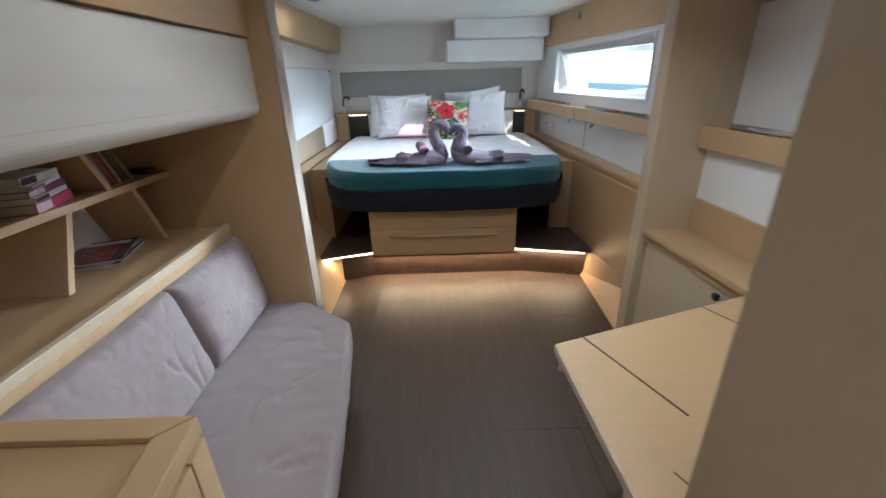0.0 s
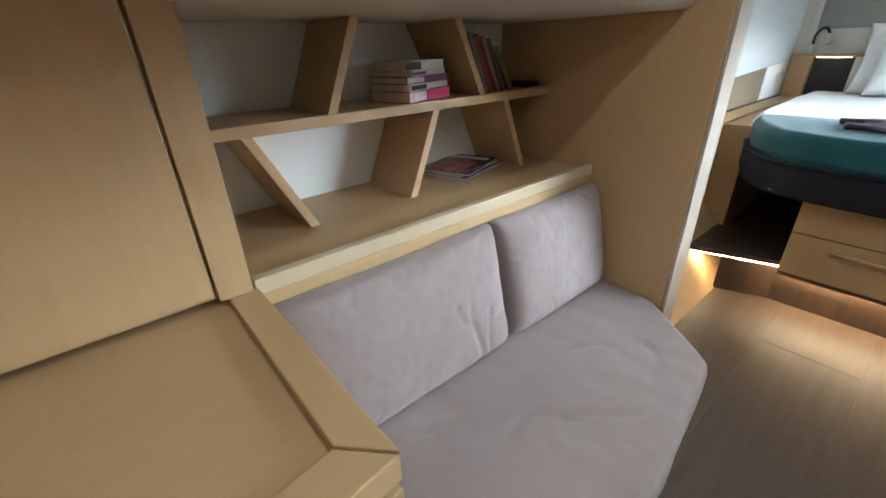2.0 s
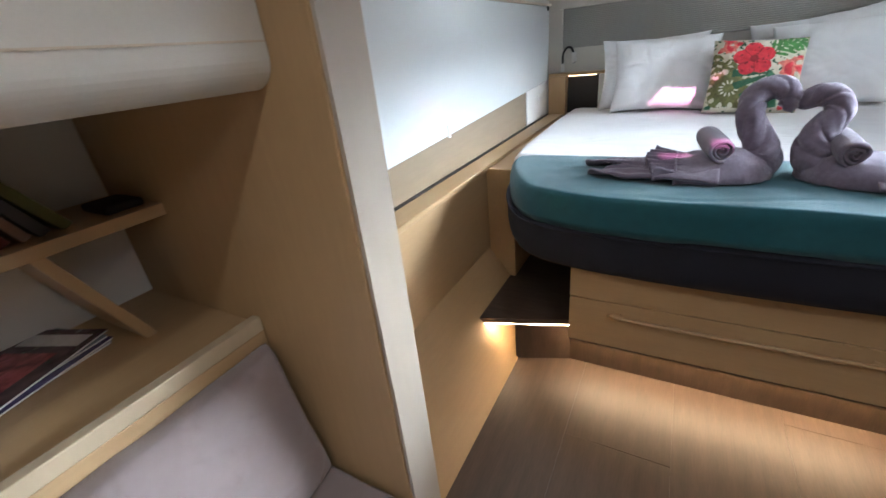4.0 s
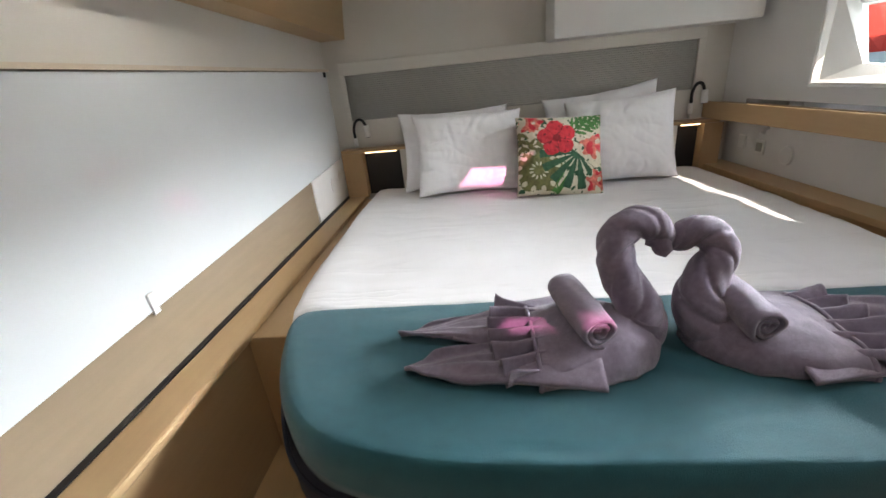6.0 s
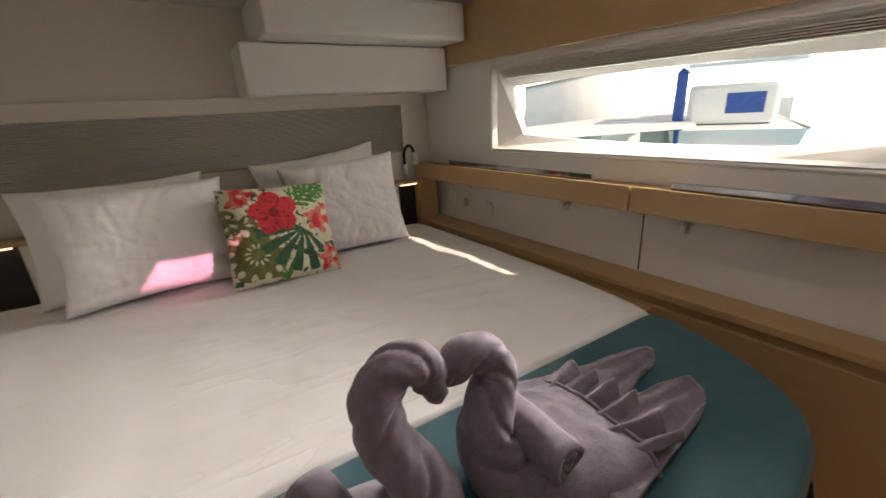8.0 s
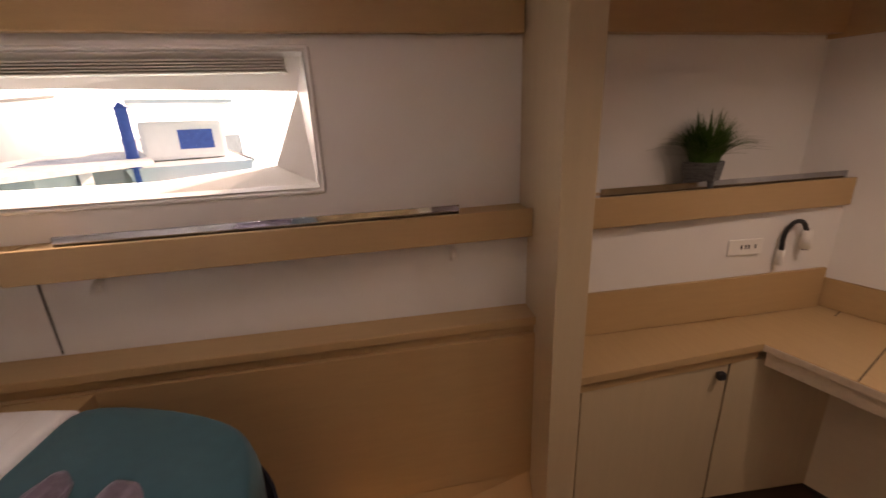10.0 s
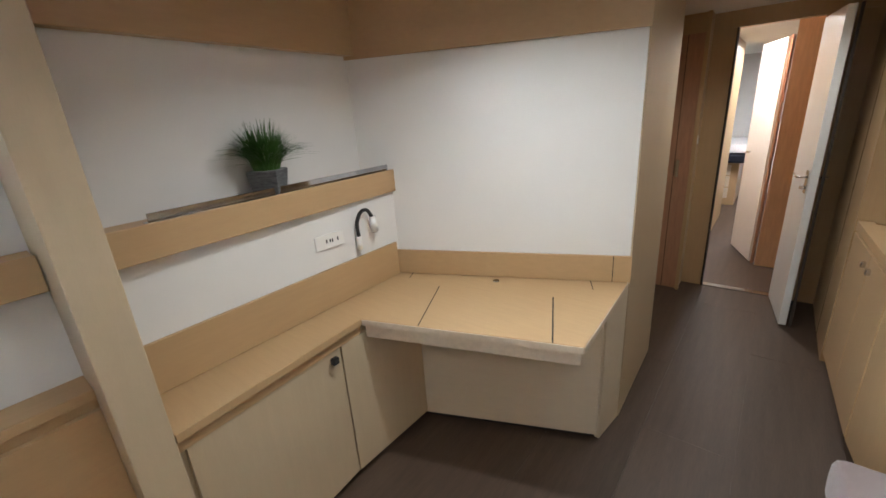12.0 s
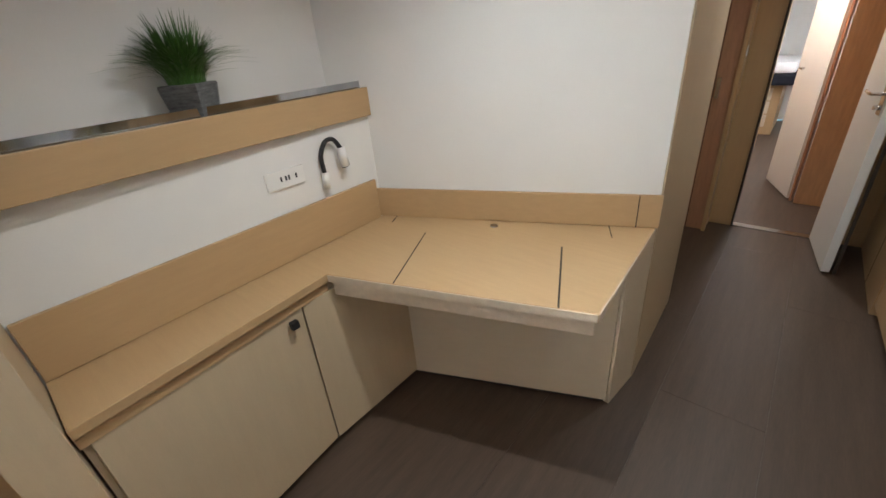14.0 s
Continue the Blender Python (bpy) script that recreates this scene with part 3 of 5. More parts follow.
# ---- window ----
win = thing("window_1", (hull_up(4.16), 4.16, WZ0), "wide white-framed hull window with slanted glass", "window", kind="structure")
inner = [(4.93, 1.655), (4.86, 1.425), (4.52, 1.40), (4.21, 1.392), (3.84, 1.392), (3.48, 1.422), (3.385, 1.645), (4.03, 1.668), (4.50, 1.668)]
outer = [(WY1, WZ1), (WY1, WZ0), (4.62, WZ0), (4.21, WZ0), (3.80, WZ0), (WY0, WZ0), (WY0, WZ1), (4.0, WZ1), (4.55, WZ1)]
bm = bmesh.new()
la = [bm.verts.new((hull_up(y) - 0.006, y, z)) for y, z in outer]
lb = [bm.verts.new((hull_up(y) + 0.02, y + (4.16 - y) * 0.012, z + (1.55 - z) * 0.05)) for y, z in outer]
lc = [bm.verts.new((hull_up(y) + 0.078, y, z)) for y, z in inner]
ld = [bm.verts.new((hull_up(y) + 0.10, y, z)) for y, z in inner]
le = [bm.verts.new((hull_up(y) + 0.10, y, z)) for y, z in outer]
for a, b in ((la, lb), (lb, lc), (lc, ld), (ld, le)):
    for k in range(9):
        bm.faces.new((a[k], a[(k + 1) % 9], b[(k + 1) % 9], b[k]))
part("frame", bm, GELCOAT, win, "white moulded window surround")
bm = bmesh.new()
pts = [(WY1 + 0.012, WZ1 + 0.012), (WY1 + 0.012, WZ0 - 0.012), (WY0 - 0.012, WZ0 - 0.012), (WY0 - 0.012, WZ1 + 0.012)]
for k in range(4):
    (ya, za), (yb, zb) = pts[k], pts[(k + 1) % 4]
    tube([(hull_up(ya) - 0.003, ya, za), (hull_up(yb) - 0.003, yb, zb)], 0.007, 8, bm)
part("edge_bead", bm, GELCOAT, win)
GLASS = bpy.data.materials.new("window_glass")
GLASS.use_nodes = True
g = GLASS.node_tree.nodes["Principled BSDF"]
g.inputs["Base Color"].default_value, g.inputs["Roughness"].default_value = (0.97, 0.99, 1, 1), 0.0
g.inputs["Transmission Weight"].default_value, g.inputs["IOR"].default_value = 1.0, 1.05
bm = bmesh.new()
hexa(bm, [(hull_up(y) + 0.086, y, z) for y, z in inner], [(hull_up(y) + 0.092, y, z) for y, z in inner])
pane = part("pane", bm, GLASS, win)
pane.visible_shadow = False
for i in range(5):
    part("blind_slat", strip_y(lambda y: hull_up(y) + 0.005, lambda y: hull_up(y) + 0.055, 3.40, 4.93, 1.725 - i * 0.008, 1.729 - i * 0.008), CREAM, win, "folded cream blind")

# ---- bed ----
bed = thing("bed", (0.02, 4.5, 0), "double bed with a pale oak drawer base and navy mattress", "bed")
PX0, PX1, PY = -0.545, 0.590, 3.467
part("pedestal", box(PX0, PX1, PY + 0.022, HEAD - 0.11, 0.236, 0.611), OAK_X, bed)
dr = part("drawer", box(PX0 + 0.003, PX1 - 0.003, PY, PY + 0.02, 0.236, 0.448, 0.003), OAK_X, bed)
part("handle", tube(bend([(-0.34, PY - 0.002, 0.400), (-0.33, PY - 0.026, 0.400), (0.38, PY - 0.026, 0.400), (0.39, PY - 0.002, 0.400)], 6), 0.008, 10), OAK, dr, "long bar handle", True)
part("top_panel", box(PX0 + 0.003, PX1 - 0.003, PY, PY + 0.02, 0.453, 0.610, 0.003), OAK_X, bed)


def bed_outline(inset=0.0):
    """Plan outline, from the head's inboard corner round the foot to the head's outboard corner."""
    ctrl = [(-0.985, 5.46), (-1.0, 5.0), (-0.99, 4.6), (-0.98, 4.2), (-0.935, 3.88), (-0.85, 3.63), (-0.71, 3.45), (-0.45, 3.377), (0.0, 3.358),
            (0.42, 3.368), (0.69, 3.395), (0.865, 3.48), (0.965, 3.67), (1.02, 3.91), (1.045, 4.2), (1.045, 4.6), (1.035, 5.0), (1.01, 5.46)]
    pts = bend([(x, y, 0) for x, y in ctrl], 5)
    out = []
    for i, p in enumerate(pts):
        d = pts[min(i + 1, len(pts) - 1)] - pts[max(i - 1, 0)]
        n = Vector((-d.y, d.x, 0)).normalized()
        out.append(p + n * inset)
    return out


def ringed(levels, keep=None, top=True, bottom=False, wob=0.0):
    """A closed body from outline rings at (inset, z)."""
    bm = bmesh.new()
    rings = []
    for li, (ins, z) in enumerate(levels):
        o = bed_outline(ins)
        if keep:
            o = [p for p in o if keep(p)]
        rings.append([bm.verts.new((p.x, p.y, z + wob * noise.noise(Vector((p.x * 4, p.y * 4, 1.3))) * (li == 0))) for p in o])
    n = len(rings[0])
    for a, b in zip(rings, rings[1:]):
        m_ = min(len(a), len(b))
        for i in range(m_ - 1):
            bm.faces.new((a[i], a[i + 1], b[i + 1], b[i]))
        bm.faces.new((a[-1], a[0], b[0], b[-1]))
    if top:
        bm.faces.new(rings[-1])
    if bottom:
        bm.faces.new(rings[0][::-1])
    return bm


part("mattress", ringed([(0.05, 0.612), (0.012, 0.622), (0.0, 0.645), (-0.005, 0.69), (-0.004, 0.762), (0.004, 0.777), (0.05, 0.780)], bottom=True), NAVY, bed, "navy quilted mattress side", True)


part("piping", tube([(p.x, p.y, 0.773) for p in bed_outline(-0.005) if p.y < 4.6], 0.006, 8), NAVY, bed, "raised navy piping", True)
bm = ringed([(0.04, 0.70), (0.035, 0.75), (0.035, 0.86), (0.04, 0.88), (0.06, 0.887)], bottom=True)
part("mattress_core", bm, SHEET, bed, "white fitted cover", True)


def soft_prism(poly, z0, z1, r, seed, amp=0.006, step=0.03, hem=0.0, crease=(), scales=(0.92, 0.85, 0.77, 0.68, 0.58, 0.48, 0.38, 0.28, 0.18, 0.08)):
    """A soft slab over a plan polygon, with rounded edges and soft creases."""
    pts = []
    for a, b in zip(poly, poly[1:] + poly[:1]):
        a, b = Vector(a), Vector(b)
        n = max(1, int((b - a).length / step))
        pts += [a + (b - a) * k / n for k in range(n)]
    for _ in range(3):
        pts = [(pts[i - 1] + pts[i] * 2 + pts[(i + 1) % len(pts)]) / 4 for i in range(len(pts))]
    c = sum(pts, Vector((0, 0))) / len(pts)
    bm = bmesh.new()
    levels = [(z0, 0.995), (z0 + r * 0.6, 0.998), ((z0 + z1) / 2, 1.0), (z1 - r, 1.0), (z1 - r * 0.4, 0.990), (z1 - r * 0.08, 0.972)]
    levels += [(z1 + 0.003 * (1 - q), q) for q in scales]
    rings = []
    for li, (z, q) in enumerate(levels):
        ring = []
        for p in pts:
            w = c + (p - c) * q
            k = noise.noise(Vector((w.x * 5 + seed, w.y * 3.5, 1.0)))
            k2 = abs(noise.noise(Vector((w.x * 4 + seed + w.y * 6, w.y * 9 - w.x * 3, 2.0))))
            k3 = noise.noise(Vector((w.x * 16 + seed, w.y * 16, z * 8)))
            dz = amp * (k - 0.9 * k2 + 0.25 * k3) if q < 0.97 else 0
            if crease and q < 0.975:
                dz -= tucks(crease, w.x, w.y)
            side = 0.005 * k3 + 0.004 * k if q >= 0.99 else 0
            d = (p - c).normalized() * side
            ring.append(bm.verts.new((w.x + d.x, w.y + d.y, z + dz + (hem * k if li == 0 else 0))))
        rings.append(ring)
    n = len(pts)
    for a, b in zip(rings, rings[1:]):
        for i in range(n):
            bm.faces.new((a[i], a[(i + 1) % n], b[(i + 1) % n], b[i]))
    bm.faces.new(rings[-1])
    bm.faces.new(rings[0][::-1])
    return bm


FOLD = 3.945
RUNNER_FOLDS = [(-0.72, 3.62, 0.30, 0.05, 0.014, 0.006), (-0.80, 3.75, 0.34, -0.03, 0.014, 0.006), (0.55, 3.55, 0.26, 0.08, 0.014, 0.007), (0.62, 3.50, 0.16, 0.22, 0.014, 0.007), (-0.30, 3.43, 0.55, 0.02, 0.012, 0.005)]
SHEET_FOLDS = [(0.10, 4.86, 0.42, -0.03, 0.010, 0.007), (0.20, 4.80, 0.36, 0.03, 0.010, 0.006), (-0.20, 4.62, 0.66, 0.05, 0.012, 0.005), (0.72, 4.06, 0.06, 0.62, 0.012, 0.009),
               (0.84, 4.02, 0.05, 0.70, 0.012, 0.009), (0.62, 4.05, 0.02, 0.42, 0.014, 0.006), (-0.75, 4.30, 0.42, 0.07, 0.012, 0.005), (0.05, 4.40, 0.50, -0.10, 0.014, 0.004)]
poly = [(p.x, p.y) for p in bed_outline(0.0) if p.y > FOLD - 0.05]
single("bed_sheet", soft_prism(poly, 0.781, 0.906, 0.05, 5.0, 0.010, 0.02, 0.004, SHEET_FOLDS, tuple(0.965 - 0.03 * k for k in range(31))), SHEET_CREASED, (0.02, 4.6, 0.781),
       "smooth white bed sheet with soft creases", "bed sheet", "", True)
poly = [(p.x, p.y) for p in bed_outline(0.006) if p.y < FOLD]
single("bed_runner", soft_prism(poly, 0.781, 0.914, 0.045, 2.0, 0.004, 0.03, 0.012, RUNNER_FOLDS, tuple(0.965 - 0.03 * k for k in range(31))), TEAL, (0.02, 3.7, 0.781),
       "teal bed throw folded over the foot of the bed", "throw", "", True)

# surround beside the mattress
structure("trim_bed_inboard", box(-1.074, -0.93, 3.90, HEAD - 0.11, 0.236, 0.845, 0.004), OAK, "pale oak box beside the mattress", "trim")
structure("trim_bed_outboard", strip_y(lambda y: 0.98, lambda y: led(y) + 0.002, 4.0, HEAD - 0.11, 0.236, 0.835, None, 0.004), OAK, "pale oak box beside the mattress", "trim")

# step around the bed with light strips beneath
step = thing("bed_step", (0.02, 3.7, 0), "dark wood step around the bed base with a lit nosing", "step")
part("riser", prism([(-0.80, 3.515), (-0.56, 3.608), (0.66, 3.608), (1.16, 3.49), (1.16, 3.62), (-0.80, 3.62)], 0.0, 0.205), FLOOR, step)
tl = [(-1.03, 3.44), (-0.545, 3.60), (-0.545, 5.4), (-1.03, 5.4)]
tr = [(0.592, 3.60), (1.19, 3.455), (1.19, 5.4), (0.592, 5.4)]
part("tread", prism(tl, 0.207, 0.236, 0.003), TREAD, step)
part("tread", prism(tr, 0.207, 0.236, 0.003), TREAD, step)
part("light_strip", slab((-0.95, 3.498), (-0.565, 3.622), -0.026, 0.2025, 0.2055), WARM_LED, step, "warm white light strip")
part("light_strip", slab((0.62, 3.622), (1.15, 3.495), -0.026, 0.2025, 0.2055), WARM_LED, step, "warm white light strip")
part("light_strip", box(-0.52, 0.57, 3.574, 3.604, 0.203, 0.206), WARM_LED, step, "warm white light strip")
part("underside", box(-0.545, 0.59, 3.49, 3.61, 0.208, 0.234), TREAD, step)

# ---- sofa side ----
sofa = thing("sofa", (-0.75, 1.9, 0), "built-in sofa with mauve-grey seat cushion on an oak base", "sofa")
SEAT = [(-1.075, 1.235), (-0.335, 1.235), (-0.385, 1.70), (-0.462, 2.265), (-0.745, 2.486), (-1.075, 2.486)]


SEAT_FOLDS = [(-0.56, 1.42, 0.10, 0.17, 0.011, 0.015), (-0.50, 1.40, 0.09, 0.13, 0.010, 0.014), (-0.72, 1.62, 0.14, 0.22, 0.014, 0.010), (-0.62, 1.72, 0.10, 0.26, 0.014, 0.009),
              (-0.80, 2.02, 0.18, 0.10, 0.012, 0.008), (-0.66, 2.20, 0.16, -0.14, 0.012, 0.009), (-0.90, 1.44, 0.16, 0.12, 0.012, 0.009)]
part("seat_cushion", soft_prism(SEAT, 0.275, 0.412, 0.035, 3.0, 0.006, 0.016, 0.0, SEAT_FOLDS, tuple(0.965 - 0.024 * k for k in range(39))), SOFA, sofa, "mauve-grey seat cushion", True)
part("base", prism([(-1.075, 1.24), (-0.42, 1.24), (-0.47, 1.70), (-0.55, 2.20), (-0.80, 2.484), (-1.075, 2.484)], 0.0, 0.272), OAK, sofa)
LONG_FOLDS = {1.7: [(0.52, -0.95, -0.05, 1.25, 0.030, 0.015), (0.66, -0.95, 0.02, 1.0, 0.03, 0.014), (0.28, 0.15, 0.22, -0.55, 0.03, 0.010)],
              8.2: [(-0.30, -0.95, 0.10, 0.5, 0.05, 0.004)]}
for (y0, y1, sd) in ((1.212, 1.895, 1.7), (1.905, 2.475, 8.2)):
    m = Matrix.Translation((-0.975, (y0 + y1) / 2, 0.410)) @ Matrix.Rotation(radians(-13), 4, "Y") @ Matrix.Rotation(radians(90), 4, "Z")
    cushion("back_cushion", y1 - y0, 0.405, 0.165, SOFA, sd, None, "plump mauve-grey back cushion leaning on the sofa", "cushion", m, n=84, puff=0.31, wrinkle=0.004, bow=0.035, folds=seam_tucks(sd, 24, 0.0075, 0.36, 0.028) + LONG_FOLDS[sd])["group"] = "sofa back cushions"

book = thing("bookcase", (-1.3, 1.8, 0.4), "open oak shelves with slanted dividers above the sofa", "bookcase")
part("back_rest", box(-1.10, -1.08, 1.20, 2.488, 0.30, 0.80), OAK, book)
part("ledge", box(-1.573, -1.102, 1.20, 2.488, 0.822, 0.851, 0.002), OAK, book)
part("ledge_lip", box(-1.100, -1.072, 1.20, 2.488, 0.834, 0.872, 0.004), CREAM_OAK, book)
part("ledge_rail", box(-1.100, -1.076, 1.20, 2.488, 0.798, 0.832, 0.003), OAK, book)
part("shelf", box(-1.573, -1.305, 1.20, 2.489, 1.118, 1.147, 0.002), OAK, book)
bm = box(-1.574, -1.568, 1.20, 2.489, 0.852, 1.377)
part("back_panel", bm, WHITE, book, "white back panel")


def divider(ya, za, yb, zb, t=0.027):
    """A slanted upright from (ya, za) at its foot to (yb, zb) at its head."""
    bm = bmesh.new()
    x0, x1 = -1.567, -1.308
    hexa(bm, [(x0, ya - t / 2, za), (x1, ya - t / 2, za), (x1, ya + t / 2, za), (x0, ya + t / 2, za)],
         [(x0, yb - t / 2, zb), (x1, yb - t / 2, zb), (x1, yb + t / 2, zb), (x0, yb + t / 2, zb)], 0.0015)
    part("divider", bm, OAK_UP, book)


divider(1.445, 0.8515, 1.315, 1.1175)
divider(1.795, 0.8515, 1.905, 1.1175)
divider(2.350, 0.8515, 2.235, 1.1175)
divider(1.545, 1.1475, 1.642, 1.377)
divider(2.115, 1.1475, 2.003, 1.377)

over = thing("overhead_locker", (-1.2, 1.7, 1.36), "long cream overhead locker with a rounded lower edge", "locker")
prof = [(-1.57, 1.378)] + [(-0.858 + 0.05 * math.sin(radians(a)), 1.428 - 0.05 * math.cos(radians(a))) for a in range(0, 91, 10)] + [(-0.808, 1.70), (-1.57, 1.70)]
bm = bmesh.new()
hexa(bm, [(x, -0.16, z) for x, z in prof], [(x, 2.488, z) for x, z in prof])
part("door_panel", bm, CREAM, over)
part("top_fascia", box(-1.57, -0.79, -0.16, 2.488, 1.705, CEIL - 0.002, 0.004), OAK, over)
part("seam", box(-0.809, -0.8065, -0.15, 2.487, 1.445, 1.448), PALE, over)

part("door_seam", box(-0.8085, -0.8065, 1.229, 1.233, 1.45, 1.70), DARKGAP, over)

# tall cabinet face behind the side counter
tall = thing("tall_cabinet", (-1.3, 0.5, 0.85), "tall pale oak cabinet above the side counter", "cabinet")
part("body", box(-1.57, -1.09, -0.155, 1.196, 0.852, 1.376), OAK_UP, tall)
part("stile", box(-1.088, -1.07, 1.130, 1.196, 0.852, 1.376, 0.002), OAK_UP, tall)
part("door", box(-1.088, -1.07, 0.30, 1.124, 0.866, 1.376, 0.002), OAK_UP, tall)
part("door", box(-1.088, -1.07, -0.15, 0.294, 0.866, 1.376, 0.002), OAK_UP, tall)

side = thing("side_cabinet", (-0.8, 0.5, 0), "pale oak side cabinet with a raised rim round its top", "cabinet")
BX = [(-1.57, -0.155), (-0.455, -0.155), (-0.49, 0.62), (-0.565, 1.20), (-1.57, 1.20)]
part("body", prism(BX, 0.05, 0.80), OAK_UP, side)
part("plinth", prism([(-1.57, -0.15), (-0.475, -0.15), (-0.51, 0.62), (-0.59, 1.19), (-1.57, 1.19)], 0.0, 0.05), BLACK, side)
part("top", prism([(-1.57, -0.15), (-0.50, -0.15), (-0.53, 0.62), (-0.60, 1.15), (-1.57, 1.15)], 0.802, 0.838), OAK, side)
RIM = [(-0.435, -0.155), (-0.47, 0.62), (-0.548, 1.205)]
RIN = [(-0.497, -0.155), (-0.53, 0.60), (-0.612, 1.145)]
for i in range(2):
    part("rim", prism([RIM[i], RIM[i + 1], RIN[i + 1], RIN[i]], 0.802, 0.851, 0.003), OAK, side)
part("rim", prism([(-1.088, 1.147), (-0.614, 1.147), (-0.552, 1.207), (-1.088, 1.207)], 0.802, 0.8512, 0.003), OAK_X, side)
fr = [(-0.455, -0.15), (-0.49, 0.62), (-0.565, 1.20)]
doors = [(-0.15, 0.255), (0.261, 0.615), (0.626, 1.125)]
for y0, y1 in doors:
    f = lambda y: (-0.452 - 0.035 * (y + 0.15) / 0.77) if y <= 0.62 else (-0.487 - 0.075 * (y - 0.62) / 0.58)
    d = part("door", slab((f(y0), y0), (f(y1), y1), 0.004 - 0.022, 0.06, 0.79, 0.002), OAK_UP, side)
    ky = y1 - 0.05 if y0 < 0.2 else y0 + 0.05 if y0 < 0.6 else y0 + 0.10
    kx = f(ky)
    part("knob", box(kx + 0.012, kx + 0.035, ky - 0.012, ky + 0.012, 0.715, 0.742, 0.004), CHROME, d, "square steel knob")
part("end_stile", slab((-0.553, 1.131), (-0.563, 1.200), -0.018, 0.06, 0.79, 0.002), OAK_UP, side)

# ---- corridor and the cabin beyond ----
bm = box(-0.40, 0.32, AFT + 0.002, AFT + 0.012, 1.952, 1.985)
structure("trim_door_head", bm, OAK_X, "oak trim over the doorway", "trim")
structure("trim_door_stop", box(0.278, 0.290, AFT - 0.058, AFT + 0.012, 0.0, 1.95), DARKGAP, "dark seal along the doorway", "trim")
structure("trim_threshold", box(-0.168, 0.278, AFT - 0.06, AFT, -0.002, 0.006), CHROME, "steel threshold strip", "trim")
RED = material("reddish_oak", (0.42, 0.22, 0.13), 0.4, scale=7, stretch=(9, 9, 1), vary=0.12, bump=0.03, fine=60)
structure("wall_recess", box(0.625, 0.67, -0.86, 0.35, 0, CEIL), OAK_UP, "oak wall of the recess beside the corridor", "wall")
structure("wall_recess_return", box(0.452, 0.625, 0.24, 0.29, 0, CEIL), OAK_UP, "oak return wall of the corridor recess", "wall")
structure("wall_recess_aft", box(0.432, 0.67, -1.018, -0.862, 0, CEIL), OAK_UP, "oak wall between recess and doorway", "wall")
hd = thing("door_2", (0.53, -0.85, 0), "closed reddish oak door in the corridor recess", "door", kind="structure")
part("leaf", box(0.450, 0.622, -0.860, -0.836, 0.004, 1.93, 0.002), RED, hd)
part("door_handle", box(0.52, 0.545, -0.834, -0.822, 0.93, 1.06, 0.003), CHROME, hd)
part("shadow_gap", box(0.553, 0.557, -0.8355, -0.834, 0.004, 1.93), DARKGAP, hd)
structure("trim_jamb", box(0.424, 0.449, -0.860, -0.815, 0.0, CEIL - 0.002, 0.003), OAK_UP, "oak door jamb in the corridor", "trim")
single("light_switch", box(0.418, 0.4235, -0.85, -0.83, 1.18, 1.24, 0.002), PLASTIC, (0.42, -0.84, 1.18), "small white light switch on the jamb", "switch")
leafw = thing("door_1", (-0.25, -1.0, 0), "open white-faced door hooked back in the corridor", "door", kind="structure")
bm = slab((-0.165, -1.005), (-0.232, -0.52), 0.042, 0.012, 1.93, 0.003)
lf = part("leaf", bm, GELCOAT, leafw, "glossy white door leaf")
part("lever", tube(bend([(-0.222, -0.585, 1.0), (-0.180, -0.580, 1.0), (-0.168, -0.60, 1.0), (-0.160, -0.70, 1.0)], 5), 0.008, 8), CHROME, lf, "steel lever handle", True)
part("lever", tube(bend([(-0.262, -0.585, 1.0), (-0.305, -0.585, 1.0), (-0.315, -0.605, 1.0), (-0.312, -0.69, 1.0)], 5), 0.008, 8), CHROME, lf, "steel lever handle", True)
part("lock_plate", slab((-0.2175, -0.612), (-0.2265, -0.548), -0.003, 0.90, 1.04, 0.001), CHROME, lf, "steel lock plate")
part("key_knob", tube([(-0.218, -0.58, 0.935), (-0.195, -0.577, 0.935)], 0.012, 12), CHROME, lf, "round steel key knob")
# dark strip stands in for the shaded gap behind the open leaf
part("gap_strip", box(-0.30, -0.285, -0.525, -0.512, 0.012, 1.93), DARKGAP, leafw, "dark strip for the shaded gap behind the door")

# aft passage and cabin
structure("floor_aft", box(-1.3, 1.5, -5.3, AFT, -0.06, -0.006), FLOOR, "dark plank floor of the aft cabin", "floor")
structure("ceiling_aft", box(-1.3, 1.5, -5.3, AFT - 0.06, CEIL, CEIL + 0.05), CREAM, "cream ceiling of the aft cabin", "ceiling")
ORANGE = material("warm_oak", (0.55, 0.32, 0.17), 0.4, scale=7, stretch=(9, 9, 1), vary=0.10, bump=0.03, fine=60)
structure("wall_aft_inboard", box(-1.3, -0.04, -1.88, -1.72, 0, CEIL), ORANGE, "warm oak wall of the aft passage", "wall")
structure("wall_aft_outboard", box(0.62, 1.5, -2.3, AFT - 0.062, 0, CEIL), ORANGE, "warm oak wall of the aft passage", "wall")
structure("wall_aft_end", box(-1.3, 1.5, -5.35, -5.302, 0, CEIL), WHITE, "white end wall of the aft cabin", "wall")
structure("wall_aft_side", box(-1.35, -1.302, -5.3, AFT, 0, CEIL), WHITE, "white side wall of the aft cabin", "wall")
structure("wall_aft_hull", box(1.502, 1.55, -5.3, AFT, 0, CEIL), WHITE, "white hull lining of the aft cabin", "wall")
structure("wall_aft_locker", box(0.42, 0.62, -3.6, -2.32, 0, CEIL), OAK_UP, "pale oak locker in the aft cabin", "wall")
